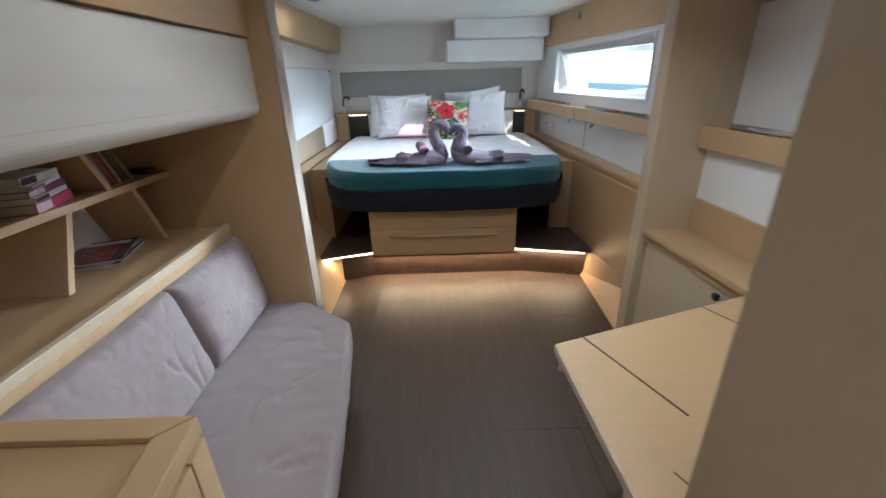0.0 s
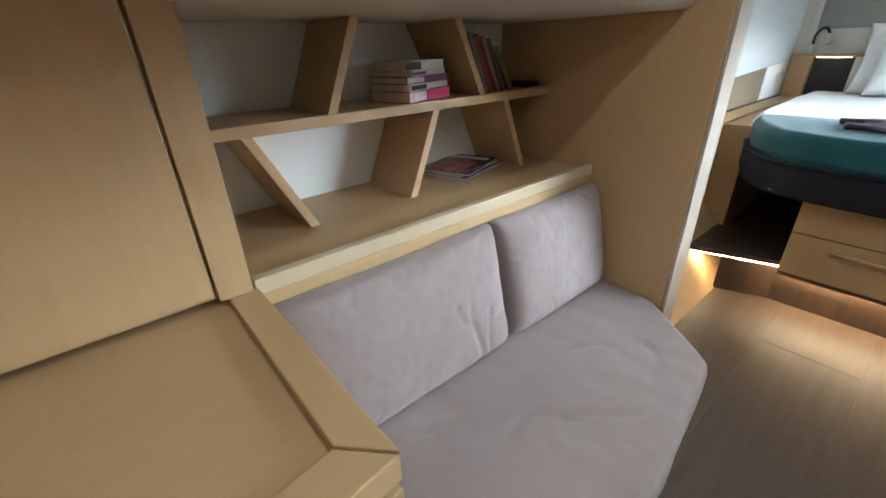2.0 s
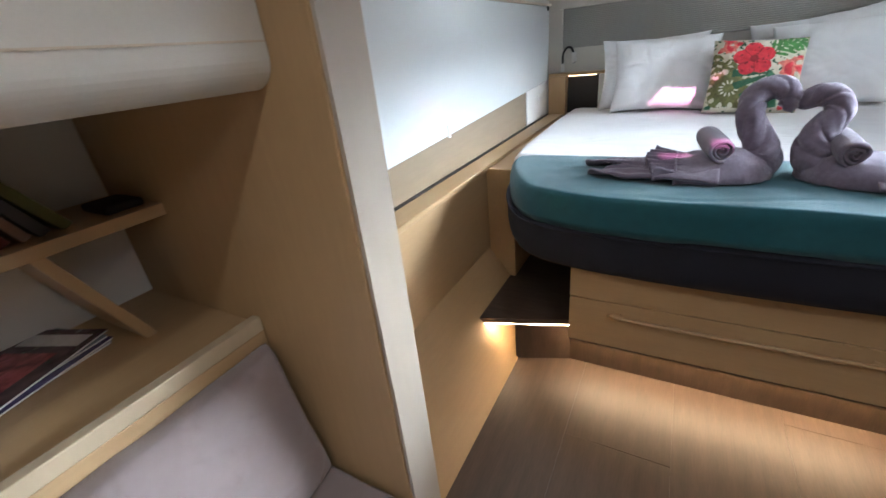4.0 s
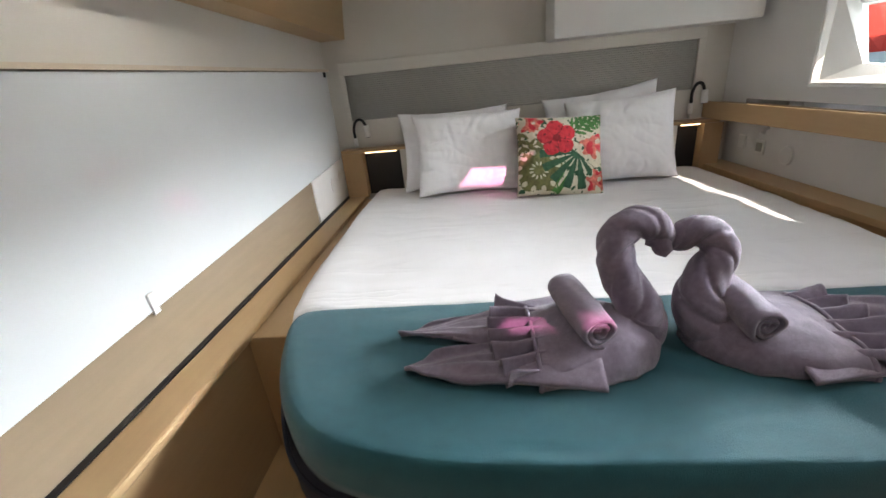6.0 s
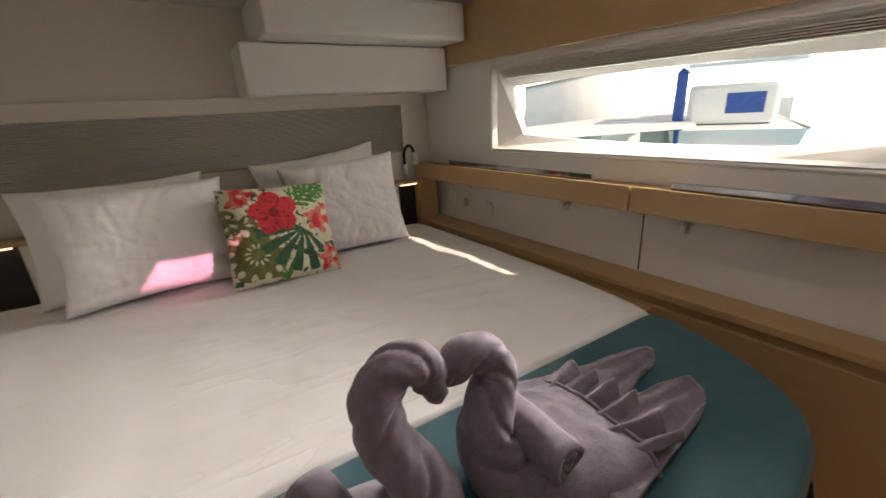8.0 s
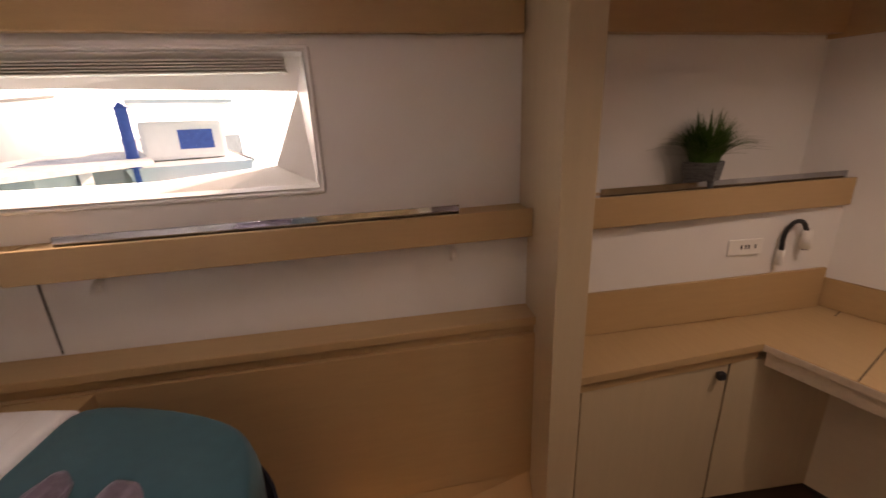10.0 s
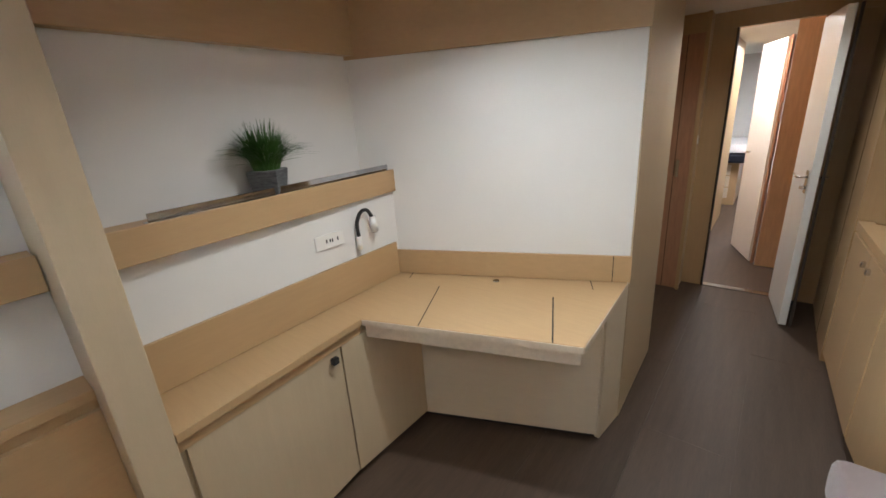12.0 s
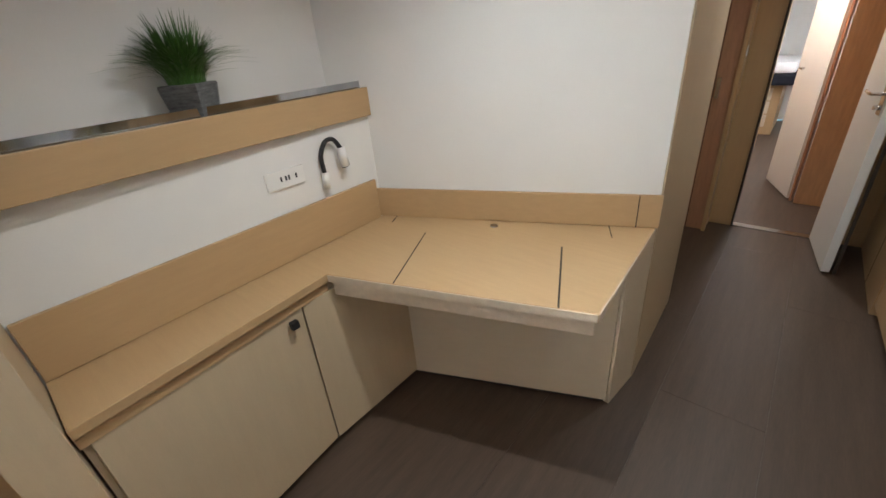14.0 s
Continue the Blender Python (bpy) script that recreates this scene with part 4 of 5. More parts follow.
d3 = thing("door_3", (0.0, -1.82, 0), "open pale door to the aft cabin", "door", kind="structure")
l3 = part("leaf", slab((-0.02, -1.80), (0.16, -2.30), 0.032, 0.012, 1.92, 0.003), GELCOAT, d3, "white door leaf")
part("lever", tube([(0.14, -2.17, 0.98), (0.175, -2.155, 0.98), (0.155, -2.09, 0.98)], 0.008, 8), CHROME, l3, "steel lever handle")
part("edge_strip", slab((-0.034, -1.792), (-0.022, -1.797), 0.036, 0.0, 1.93), RED, d3, "red-brown door edge")
b2 = thing("aft_bed", (0.5, -4.6, 0), "made bed with white bedding on a dark mattress base", "bed")
part("base", box(0.33, 1.2, -5.2, -4.25, 0.0, 0.60), OAK_UP, b2)
part("mattress", box(0.22, 1.25, -5.25, -4.15, 0.602, 0.735, 0.03), NAVY, b2)
part("bedding", box(0.24, 1.24, -5.24, -4.17, 0.736, 0.86, 0.04), SHEET, b2)
for i in range(3):
    part("drawer", box(0.42, 0.75, -4.252, -4.235, 0.10 + i * 0.16, 0.245 + i * 0.16, 0.003), PALE, b2)

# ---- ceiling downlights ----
# a bezel for every lamp, the added fill at (-0.20, 3.02) too
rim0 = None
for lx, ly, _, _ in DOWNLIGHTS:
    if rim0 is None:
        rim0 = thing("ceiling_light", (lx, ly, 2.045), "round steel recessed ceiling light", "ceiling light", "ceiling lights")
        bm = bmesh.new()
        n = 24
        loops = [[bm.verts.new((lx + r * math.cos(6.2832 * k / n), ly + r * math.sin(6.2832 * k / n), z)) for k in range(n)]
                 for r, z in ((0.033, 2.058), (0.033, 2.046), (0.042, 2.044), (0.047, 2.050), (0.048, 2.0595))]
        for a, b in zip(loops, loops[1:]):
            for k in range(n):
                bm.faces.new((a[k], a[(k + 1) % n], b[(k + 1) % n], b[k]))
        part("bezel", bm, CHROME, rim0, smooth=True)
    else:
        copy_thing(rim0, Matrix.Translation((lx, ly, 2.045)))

# ---- pillows ----
def lean(x, y, z, back, turn=0.0, roll=0.0):
    return pose(x, y, z) @ Matrix.Rotation(radians(turn), 4, "Z") @ Matrix.Rotation(radians(-back), 4, "X") @ Matrix.Rotation(radians(roll), 4, "Y")


PL = [("white cotton pillow propped against the bed shelf", -0.44, 5.33, 0.905, 14, 4, 0, 0.66, 0.47, 0.15, 2.2),
      ("plump white cotton pillow in front of another", -0.36, 5.18, 0.905, 16, 6, 1, 0.62, 0.46, 0.16, 7.7),
      ("white cotton pillow standing on its edge", 0.44, 5.34, 0.905, 12, -6, -6, 0.64, 0.50, 0.15, 11.0),
      ("plump white cotton pillow beside the floral cushion", 0.48, 5.19, 0.905, 15, -8, -3, 0.58, 0.47, 0.16, 15.3)]
for label, x, y, z, back, turn, roll, w, h, d, sd in PL:
    p = cushion("pillow", w, h, d, SHEET, sd, None, label, "pillow", lean(x, y, z, back, turn, roll), n=80, puff=0.42, wrinkle=0.006, bow=0.085, folds=seam_tucks(sd, 26, 0.010, 0.75, 0.05))
    p["group"] = "pillows on the bed"

# floral cushion: printed cloth
CREAMC = material("cream_print_cloth", (0.56, 0.52, 0.40), 0.9, scale=30, vary=0.05, bump=0.15, fine=600)
REDC = material("red_print", (0.52, 0.022, 0.035), 0.9, scale=40, vary=0.25, bump=0.15, fine=600)
CORAL = material("coral_print", (0.62, 0.16, 0.12), 0.9, scale=60, vary=0.4, bump=0.15, fine=600)
GREENC = material("deep_green_print", (0.018, 0.085, 0.040), 0.9, scale=40, vary=0.3, bump=0.15, fine=600)
LEAFC = material("leaf_green_print", (0.045, 0.17, 0.035), 0.9, scale=40, vary=0.3, bump=0.15, fine=600)
MAROON = material("maroon_print", (0.20, 0.006, 0.012), 0.9, scale=40, vary=0.25, bump=0.15, fine=600)
OLIVE = material("olive_print", (0.13, 0.13, 0.045), 0.9, scale=40, vary=0.35, bump=0.15, fine=600)


def print_at(u, v):
    """The print's colour at a place on the cushion, u to the right and v up, both from -1 to 1."""
    def polar(cx, cy):
        return math.hypot(u - cx, v - cy), math.atan2(v - cy, u - cx)

    def frond(cx, cy, way, length, width, teeth):
        """A feathered palm leaf: leaflets slant off a midrib."""
        c, s_ = math.cos(way), math.sin(way)
        w, x = (u - cx) * c + (v - cy) * s_, -(u - cx) * s_ + (v - cy) * c
        if not 0 < w < length:
            return False
        return abs(x) < 0.018 or abs(x) < width * math.sin(math.pi * min(1.0, 0.12 + 0.88 * w / length)) and math.sin((w - abs(x) * 0.8) * teeth) > -0.35
    speck = noise.noise(Vector((u * 14, v * 14, 1.7)))
    # hibiscus
    r, a = polar(-0.10, 0.36)
    if r < 0.34 + 0.11 * abs(math.sin(2.5 * a + 0.4)) + 0.02 * speck:
        if r < 0.09:
            return 6
        return 6 if abs(math.sin(2.5 * a + 0.4)) < 0.10 + 0.14 * max(0, 0.25 - r) or speck > 0.42 else 1
    # coral blossoms
    for cx, cy, big in ((0.74, 0.16, 0.29), (0.84, -0.70, 0.27), (-0.66, 0.74, 0.24)):
        r, a = polar(cx, cy)
        if r < big + 0.05 * math.sin(7 * a):
            cell = math.sin(15 * u + 2 * cx) * math.sin(14 * v + a)
            return 1 if cell > 0.35 else 2 if cell > -0.45 else 0
    if frond(0.22, 0.50, 0.62, 0.95, 0.30, 46) or frond(0.30, 0.72, 0.05, 0.75, 0.20, 44):
        return 4
    # palm fan
    r, a = polar(0.36, -0.02)
    if r < 0.86 and (a < -0.75 or a > 2.5) and (abs(math.sin(7.5 * a)) > 0.30 + 0.42 * r or r < 0.16):
        return 3
    # slotted leaf
    r, a = polar(-0.52, -0.42)
    if r < 0.50 + 0.05 * math.sin(5 * a):
        hole = math.hypot(((r * 3.4) % 1.0) - 0.5, ((a * 1.9) % 1.0) - 0.5)
        return 0 if hole < 0.24 and r > 0.12 else 5
    if frond(-0.05, -0.95, 1.9, 0.75, 0.24, 30):
        return 4
    if frond(-0.95, 0.55, -1.35, 0.7, 0.18, 34) or frond(-0.75, 0.15, 0.3, 0.6, 0.16, 34):
        return 5
    return 3 if speck + 0.5 * noise.noise(Vector((u * 4, v * 4, 3.3))) > 0.30 else 0


def printed_cushion():
    fc = cushion("floral_cushion", 0.45, 0.43, 0.13, [CREAMC, REDC, CORAL, GREENC, LEAFC, OLIVE, MAROON], 4.4, None,
                 "square cushion printed with red flowers and green leaves", "cushion", lean(0.10, 4.985, 0.907, 27, 3, 4), n=150, puff=0.45, wrinkle=0.006, bow=0.05)
    for p in fc.data.polygons:
        c = p.center
        p.material_index = print_at(c.x / 0.225, (c.z - 0.215) / 0.215)


printed_cushion()

# ---- towel swans ----
def terry(bm, amp=0.004, seed=0.0):
    for v in bm.verts:
        v.co += Vector((noise.noise(v.co * 24 + Vector((seed, 0, 0))), noise.noise(v.co * 24 + Vector((0, seed + 5, 0))), noise.noise(v.co * 24 + Vector((0, 0, seed + 9))))) * amp
    return bm


def wound(path, radii, turns, depth, sides=48):
    """A twisted neck: a tube whose cloth winds round it in soft spiral folds."""
    bm = bmesh.new()
    pts = bend(path, 14)
    n = len(pts)
    up = Vector((0, 1, 0))
    rings = []
    for i, p in enumerate(pts):
        f = i / (n - 1)
        d = (pts[min(i + 1, n - 1)] - pts[max(i - 1, 0)]).normalized()
        s = d.cross(up).normalized()
        u = s.cross(d)
        r = np.interp(f, np.linspace(0, 1, len(radii)), radii)
        ring = []
        for k in range(sides):
            a = 2 * math.pi * k / sides
            w = (a + turns * 2 * math.pi * f + 0.7 * noise.noise(Vector((f * 5, turns, 0)))) / (2 * math.pi)
            q = (w * 3) % 1.0
            lay = 1 - (1 - q) ** 5 - 0.55 * q ** 2
            w2 = (w * 7 + 2.2 * f) % 1.0
            fold = 1 + depth * (lay - 0.5) + 0.05 * (abs(math.sin(math.pi * w2)) - 0.5)
            ring.append(bm.verts.new(p + (s * math.cos(a) + u * math.sin(a)) * r * fold))
        rings.append(ring)
    for a, b in zip(rings, rings[1:]):
        for k in range(sides):
            bm.faces.new((a[k], a[(k + 1) % sides], b[(k + 1) % sides], b[k]))
    bm.faces.new(rings[0][::-1])
    bm.faces.new(rings[-1])
    return bm


def rolled(a, b, r, sides=40):
    """A rolled towel from a to b, its cloth wound in a spiral that shows at both ends."""
    bm = bmesh.new()
    a, b = Vector(a), Vector(b)
    d = (b - a).normalized()
    s = d.cross(Vector((0, 0, 1))).normalized()
    u = s.cross(d)
    turns, n, thick = 2.7, 130, 0.0085
    outer, inner = [], []
    for i in range(n + 1):
        f = i / n
        ang = turns * 2 * math.pi * f + 0.6
        rr = r * (0.17 + 0.83 * f) * (1 + 0.04 * math.sin(3 * ang))
        way = s * math.cos(ang) + u * math.sin(ang)
        tuck = 0.006 * (1 - f) + 0.002 * math.sin(2.3 * ang)
        for rows, rad in ((outer, rr), (inner, max(0.002, rr - thick))):
            cells = []
            for k in range(11):
                g = k / 10
                swell = 1 + 0.05 * math.sin(math.pi * g) - (0.05 if k in (0, 10) else 0)
                cells.append(bm.verts.new(a.lerp(b, g) + way * rad * swell + d * (tuck if k == 0 else -tuck if k == 10 else 0)))
            rows.append(cells)
    for i in range(n):
        for k in range(10):
            bm.faces.new((outer[i][k], outer[i][k + 1], outer[i + 1][k + 1], outer[i + 1][k]))
            bm.faces.new((inner[i][k], inner[i + 1][k], inner[i + 1][k + 1], inner[i][k + 1]))
        for k in (0, 10):
            bm.faces.new((outer[i][k], outer[i + 1][k], inner[i + 1][k], inner[i][k]))
    for i in (0, n):
        for k in range(10):
            bm.faces.new((outer[i][k], inner[i][k], inner[i][k + 1], outer[i][k + 1]))
    return bm


def fan(root, tip, w0, w1, folds, amp, z_tip, seed, nl=34, nw=60, lift=0.03):
    """A pleated fan of cloth from root to tip."""
    bm = bmesh.new()
    root, tip = Vector(root), Vector(tip)
    d = (tip - root)
    side = Vector((-d.y, d.x, 0)).normalized()
    rows = []
    for i in range(nl + 1):
        f = i / nl
        row = []
        for k in range(nw + 1):
            g = 2 * k / nw - 1
            w = w0 + (w1 - w0) * f
            edge = 1 - 0.25 * abs(g) ** 2
            p = root + d * f * edge + side * g * w
            ph = folds * math.pi * g + 1.9 * noise.noise(Vector((f * 1.6, g * 2.6, seed)))
            p.z += amp * (0.5 + 0.5 * math.sin(ph)) * (0.35 + 0.65 * f) + lift * (1 - f) * (1 - g * g) + 0.006 * noise.noise(p * 18)
            row.append(bm.verts.new(p))
        rows.append(row)
    for a, b in zip(rows, rows[1:]):
        for k in range(nw):
            bm.faces.new((a[k], a[k + 1], b[k + 1], b[k]))
    low = bmesh.ops.extrude_face_region(bm, geom=bm.faces[:])
    for v in [v for v in low["geom"] if isinstance(v, bmesh.types.BMVert)]:
        v.co.z -= 0.009
    return bm


def shell(stations, thick=0.007, ns=44, nu=48, seed=0.0):
    """Cloth wrapped over a body: half ellipses (x, y, half width, height) from the hem to the breast."""
    bm = bmesh.new()
    rows = []
    for i in range(ns + 1):
        f = i / ns
        keys = np.linspace(0, 1, len(stations))
        x, y, ry, rz = (float(np.interp(f, keys, [st[c] for st in stations])) for c in range(4))
        row = []
        for k in range(nu + 1):
            a = math.pi * (-0.08 + 1.16 * k / nu)
            ca, sa = math.cos(a), math.sin(a)
            p = Vector((x, y - ry * ca, max(0.0, rz * abs(sa) ** 0.8 * (1 if sa > 0 else 0))))
            crease = abs(noise.noise(Vector((f * 2.2 + a * 1.3 + seed, a * 0.9 - f * 1.5, seed))))
            p.z += (0.010 * (0.25 - crease) + 0.004 * noise.noise(p * 30)) * max(0, sa)
            p.y -= 0.005 * noise.noise(Vector((f * 6, a * 2, seed)))
            row.append(bm.verts.new(p + Vector((0, 0, Z))))
        rows.append(row)
    for a, b in zip(rows, rows[1:]):
        for k in range(nu):
            bm.faces.new((a[k], a[k + 1], b[k + 1], b[k]))
    hem = [v.co.copy() for v in rows[0]]
    bm.faces.new(rows[-1])
    # the cloth's inner face, joined to the outer one along the hem
    mid = [sum((v.co for v in row), Vector()) / len(row) for row in rows]
    inner = [[bm.verts.new(v.co.lerp(m, 0.07) - Vector((0, 0, 0.002))) for v in row] for row, m in zip(rows[:30], mid)]
    for a, b in zip(inner, inner[1:]):
        for k in range(nu):
            bm.faces.new((a[k], b[k], b[k + 1], a[k + 1]))
    for k in range(nu):
        bm.faces.new((rows[0][k], inner[0][k], inner[0][k + 1], rows[0][k + 1]))
    return bm, hem


Z = 0.919


def swan(mir, base, label):
    """A towel folded into a swan; mir: 1 faces outboard, -1 inboard."""
    sw = thing("towel_swan", base, label, "towel swan", "towel swans")
    bx, by, _ = base
    X = lambda x: bx + mir * x
    P = lambda x, y, z: (X(x), by + y, Z + z)
    if mir == 1:
        path = [(-0.05, 0.0, 0.030), (0.0, -0.01, 0.036), (0.022, 0.0, 0.055), (0.012, 0.015, 0.095), (-0.012, 0.03, 0.145), (-0.030, 0.045, 0.20), (-0.025, 0.06, 0.245), (0.010, 0.068, 0.272), (0.050, 0.068, 0.268), (0.072, 0.066, 0.240), (0.060, 0.058, 0.212)]
        rad = [0.045, 0.052, 0.055, 0.048, 0.042, 0.039, 0.037, 0.036, 0.035, 0.031, 0.020]
    else:
        path = [(-0.05, 0.0, 0.030), (0.0, -0.01, 0.036), (0.022, 0.0, 0.060), (0.028, 0.02, 0.105), (0.008, 0.035, 0.150), (-0.016, 0.045, 0.195), (-0.005, 0.06, 0.232), (0.030, 0.066, 0.245), (0.062, 0.066, 0.232), (0.088, 0.066, 0.226)]
        rad = [0.045, 0.052, 0.055, 0.050, 0.043, 0.036, 0.035, 0.034, 0.030, 0.022]
    part("neck", terry(wound([P(*q) for q in path], rad, 1.9 * mir, 0.26), 0.0025, 1), TOWEL, sw, smooth=True)
    if mir == 1:
        part("beak", terry(tube([P(0.060, 0.060, 0.246), P(0.070, 0.052, 0.232), P(0.072, 0.046, 0.212), P(0.068, 0.044, 0.200)], [0.018, 0.022, 0.021, 0.012], 18), 0.002, 3), TOWEL, sw, "tucked towel end", True)
    st = [(X(-0.225), by - 0.005, 0.150, 0.055), (X(-0.16), by - 0.005, 0.146, 0.075), (X(-0.09), by - 0.005, 0.138, 0.086), (X(-0.03), by - 0.008, 0.120, 0.088), (X(0.02), by - 0.008, 0.085, 0.078), (X(0.052), by - 0.004, 0.045, 0.055), (X(0.062), by, 0.02, 0.03)]
    bm, hem = shell(st, seed=3.0 + mir)
    wrap = part("wrap", terry(bm, 0.003, 4), TOWEL, sw, smooth=True)
    part("hem", tube([h + Vector((-0.002 * mir, 0, 0.001)) for h in hem], 0.0055, 8), TOWEL, wrap, smooth=True)
    ra, rb = ((-0.100, -0.110, 0.104), (-0.138, 0.085, 0.116)) if mir == 1 else ((-0.046, -0.106, 0.096), (-0.040, 0.090, 0.112))
    part("rolled_wing", terry(rolled(P(*ra), P(*rb), 0.043), 0.0025, 7), TOWEL, sw, smooth=True)
    part("pleated_fan", fan(P(-0.19, 0.0, 0.022), P(-0.330, -0.002, 0.012), 0.115, 0.160, 6.0, 0.052, 0, 2.0 + mir, nl=30, nw=170, lift=0.022), TOWEL, sw, smooth=True)
    part("tail", fan(P(-0.12, 0.07, 0.016), P(-0.560, 0.060, 0.004), 0.13, 0.040, 1.2, 0.026, 0, 5.0, lift=0.024), TOWEL, sw, smooth=True)
    part("tail", fan(P(-0.10, -0.075, 0.014), P(-0.525, -0.075, 0.004), 0.10, 0.055, 1.1, 0.026, 0, 8.0, lift=0.03), TOWEL, sw, smooth=True)
    return sw


swan(1, (0.0, 3.70, Z), "mauve towel folded as a swan on the teal throw")
swan(-1, (0.180, 3.70, Z), "mauve towel folded as a swan, its neck meeting the other")

# ---- reading lamps ----
def gooseneck(base, way, label):
    """A small flexible wall lamp; way: the direction, along the wall, in which it bends."""
    b, w = Vector(base), Vector(way)
    lamp = thing("reading_lamp", base, label, "lamp", "flexible reading lamps")
    part("base_sleeve", tube([b, b + Vector((0, 0, 0.06))], 0.013, 16), PLASTIC, lamp, "white sleeve", True)
    neck = bend([b + Vector((0, 0, 0.06)), b + Vector((0, 0, 0.12)), b + w * 0.025 + Vector((0, 0, 0.165)), b + w * 0.06 + Vector((0, 0, 0.168)), b + w * 0.085 + Vector((0, 0, 0.13))], 7)
    part("gooseneck", tube(neck, 0.0085, 12), BLACK, lamp, "black flexible neck", True)
    e = b + w * 0.085 + Vector((0, 0, 0.135))
    h = part("head", tube([e, e + w * 0.006 + Vector((0, 0, -0.072))], [0.0165, 0.018], 18), PLASTIC, lamp, "white lamp head", True)
    part("lens", tube([e + w * 0.006 + Vector((0, 0, -0.0725)), e + w * 0.0065 + Vector((0, 0, -0.075))], 0.0145, 14), BLACK, h, "dark lens ring")


gooseneck((-1.085, HEAD - 0.045, 1.172), (1, -0.15, 0), "flexible black and white reading lamp beside the pillows")
gooseneck((0.965, HEAD - 0.045, 1.20), (0.35, -0.9, 0), "flexible black and white reading lamp above the niche")
gooseneck((hull_low(1.645) - 0.022, 1.645, 0.955), (-0.10, -0.995, 0), "flexible black and white lamp above the desk")

# ---- sockets ----
def socket_plate(y, z, w, h, label, round_hole=False):
    x = hull_low(y)
    s = thing("power_socket", (x, y, z), label, "socket", "wall sockets")
    part("plate", box(x - 0.010, x - 0.001, y - w / 2, y + w / 2, z - h / 2, z + h / 2, 0.003), PLASTIC, s)
    return s


s = socket_plate(1.795, 1.035, 0.145, 0.062, "white double power outlet above the desk")
for dy in (-0.040, -0.012, 0.0, 0.018):
    x = hull_low(1.795) - 0.0108
    part("slot", box(x - 0.0005, x + 0.002, 1.795 + dy - 0.003, 1.795 + dy + 0.003, 1.028, 1.044), BLACK, s)
s = socket_plate(5.40, 1.035, 0.06, 0.07, "white blank wall plate beside the bed")
s = socket_plate(5.25, 1.025, 0.07, 0.075, "white switch plate with a grey rocker beside the bed")
part("rocker", box(hull_low(5.25) - 0.015, hull_low(5.25) - 0.0105, 5.228, 5.272, 1.002, 1.048, 0.002), HEADGREY, s)
x = hull_low(5.06)
ring = thing("round_vent", (x, 5.06, 1.0), "round white vent cover on the hull lining", "vent")
part("disc", tube([(x - 0.001, 5.06, 1.01), (x - 0.010, 5.06, 1.01)], [0.05, 0.046], 28), PLASTIC, ring)
part("groove", tube([(x - 0.0095, 5.06, 1.01), (x - 0.012, 5.06, 1.01), (x - 0.011, 5.06, 1.01)], [0.038, 0.036, 0.028], 28), WHITE, ring)

# ---- plant ----
POT = material("grey_ribbed_ceramic", (0.16, 0.165, 0.17), 0.7, scale=26, stretch=(1, 1, 5), vary=0.35, bump=0.5, fine=90)
GRASS = material("grass_green", (0.045, 0.125, 0.018), 0.5, scale=8, vary=0.4, bump=0.05)
pcx, pcy, pz = lip(1.985) + 0.085, 1.985, 1.257
plant = thing("potted_grass", (pcx, pcy, pz), "green tufted grass in a square grey ribbed pot", "plant")
bm = bmesh.new()
a = radians(38)


def sq(h, z, k=0):
    out = []
    for sx, sy in ((-1, -1), (1, -1), (1, 1), (-1, 1)):
        out.append((pcx + h * (sx * math.cos(a) - sy * math.sin(a)), pcy + h * (sx * math.sin(a) + sy * math.cos(a)), z))
    return out


hexa(bm, sq(0.043, pz), sq(0.056, pz + 0.105), 0.004)
for i in range(18):
    z = pz + 0.006 + i * 0.0053
    h = 0.0436 + 0.0122 * (i / 18)
    hexa(bm, sq(h + 0.0008, z), sq(h + 0.0013, z + 0.0028))
part("pot", bm, POT, plant, "grey ribbed square pot")
rng = random.Random(5)
bm = bmesh.new()
for i in range(560):
    th = rng.uniform(0, 6.283)
    r0 = 0.045 * math.sqrt(rng.random())
    out_ = rng.uniform(0.015, 0.150) if i > 14 else rng.uniform(0.12, 0.185)
    hgt = rng.uniform(0.14, 0.215) * (1 - out_ * 1.9) if i > 14 else rng.uniform(0.05, 0.12)
    w = rng.uniform(0.0026, 0.0046)
    b0 = Vector((pcx + r0 * math.cos(th), pcy + r0 * math.sin(th), pz + 0.100))
    dirv = Vector((math.cos(th), math.sin(th), 0))
    side_ = Vector((-math.sin(th), math.cos(th), 0))
    if hull_up(pcy) - 0.012 < b0.x + dirv.x * out_:
        dirv.x *= 0.4
    prev = None
    for k in range(6):
        f = k / 5
        c = b0 + dirv * out_ * f ** 1.7 + Vector((0, 0, hgt * (f - 0.25 * f ** 3 * out_ / 0.08)))
        ww = w * (1 - f ** 1.5) + 0.0003
        cur = (bm.verts.new(c - side_ * ww), bm.verts.new(c + dirv * ww * 0.5 + Vector((0, 0, ww * 0.3))), bm.verts.new(c + side_ * ww))
        if prev:
            bm.faces.new((prev[0], prev[1], cur[1], cur[0]))
            bm.faces.new((prev[1], prev[2], cur[2], cur[1]))
        prev = cur
grass = part("grass", bm, GRASS, plant, "dense green blades")
grass["kind"] = "stuff"

# ---- books and magazines ----
PAGE = material("paper_pages", (0.62, 0.55, 0.44), 0.9, scale=300, stretch=(1, 1, 6), vary=0.15, bump=0.1)


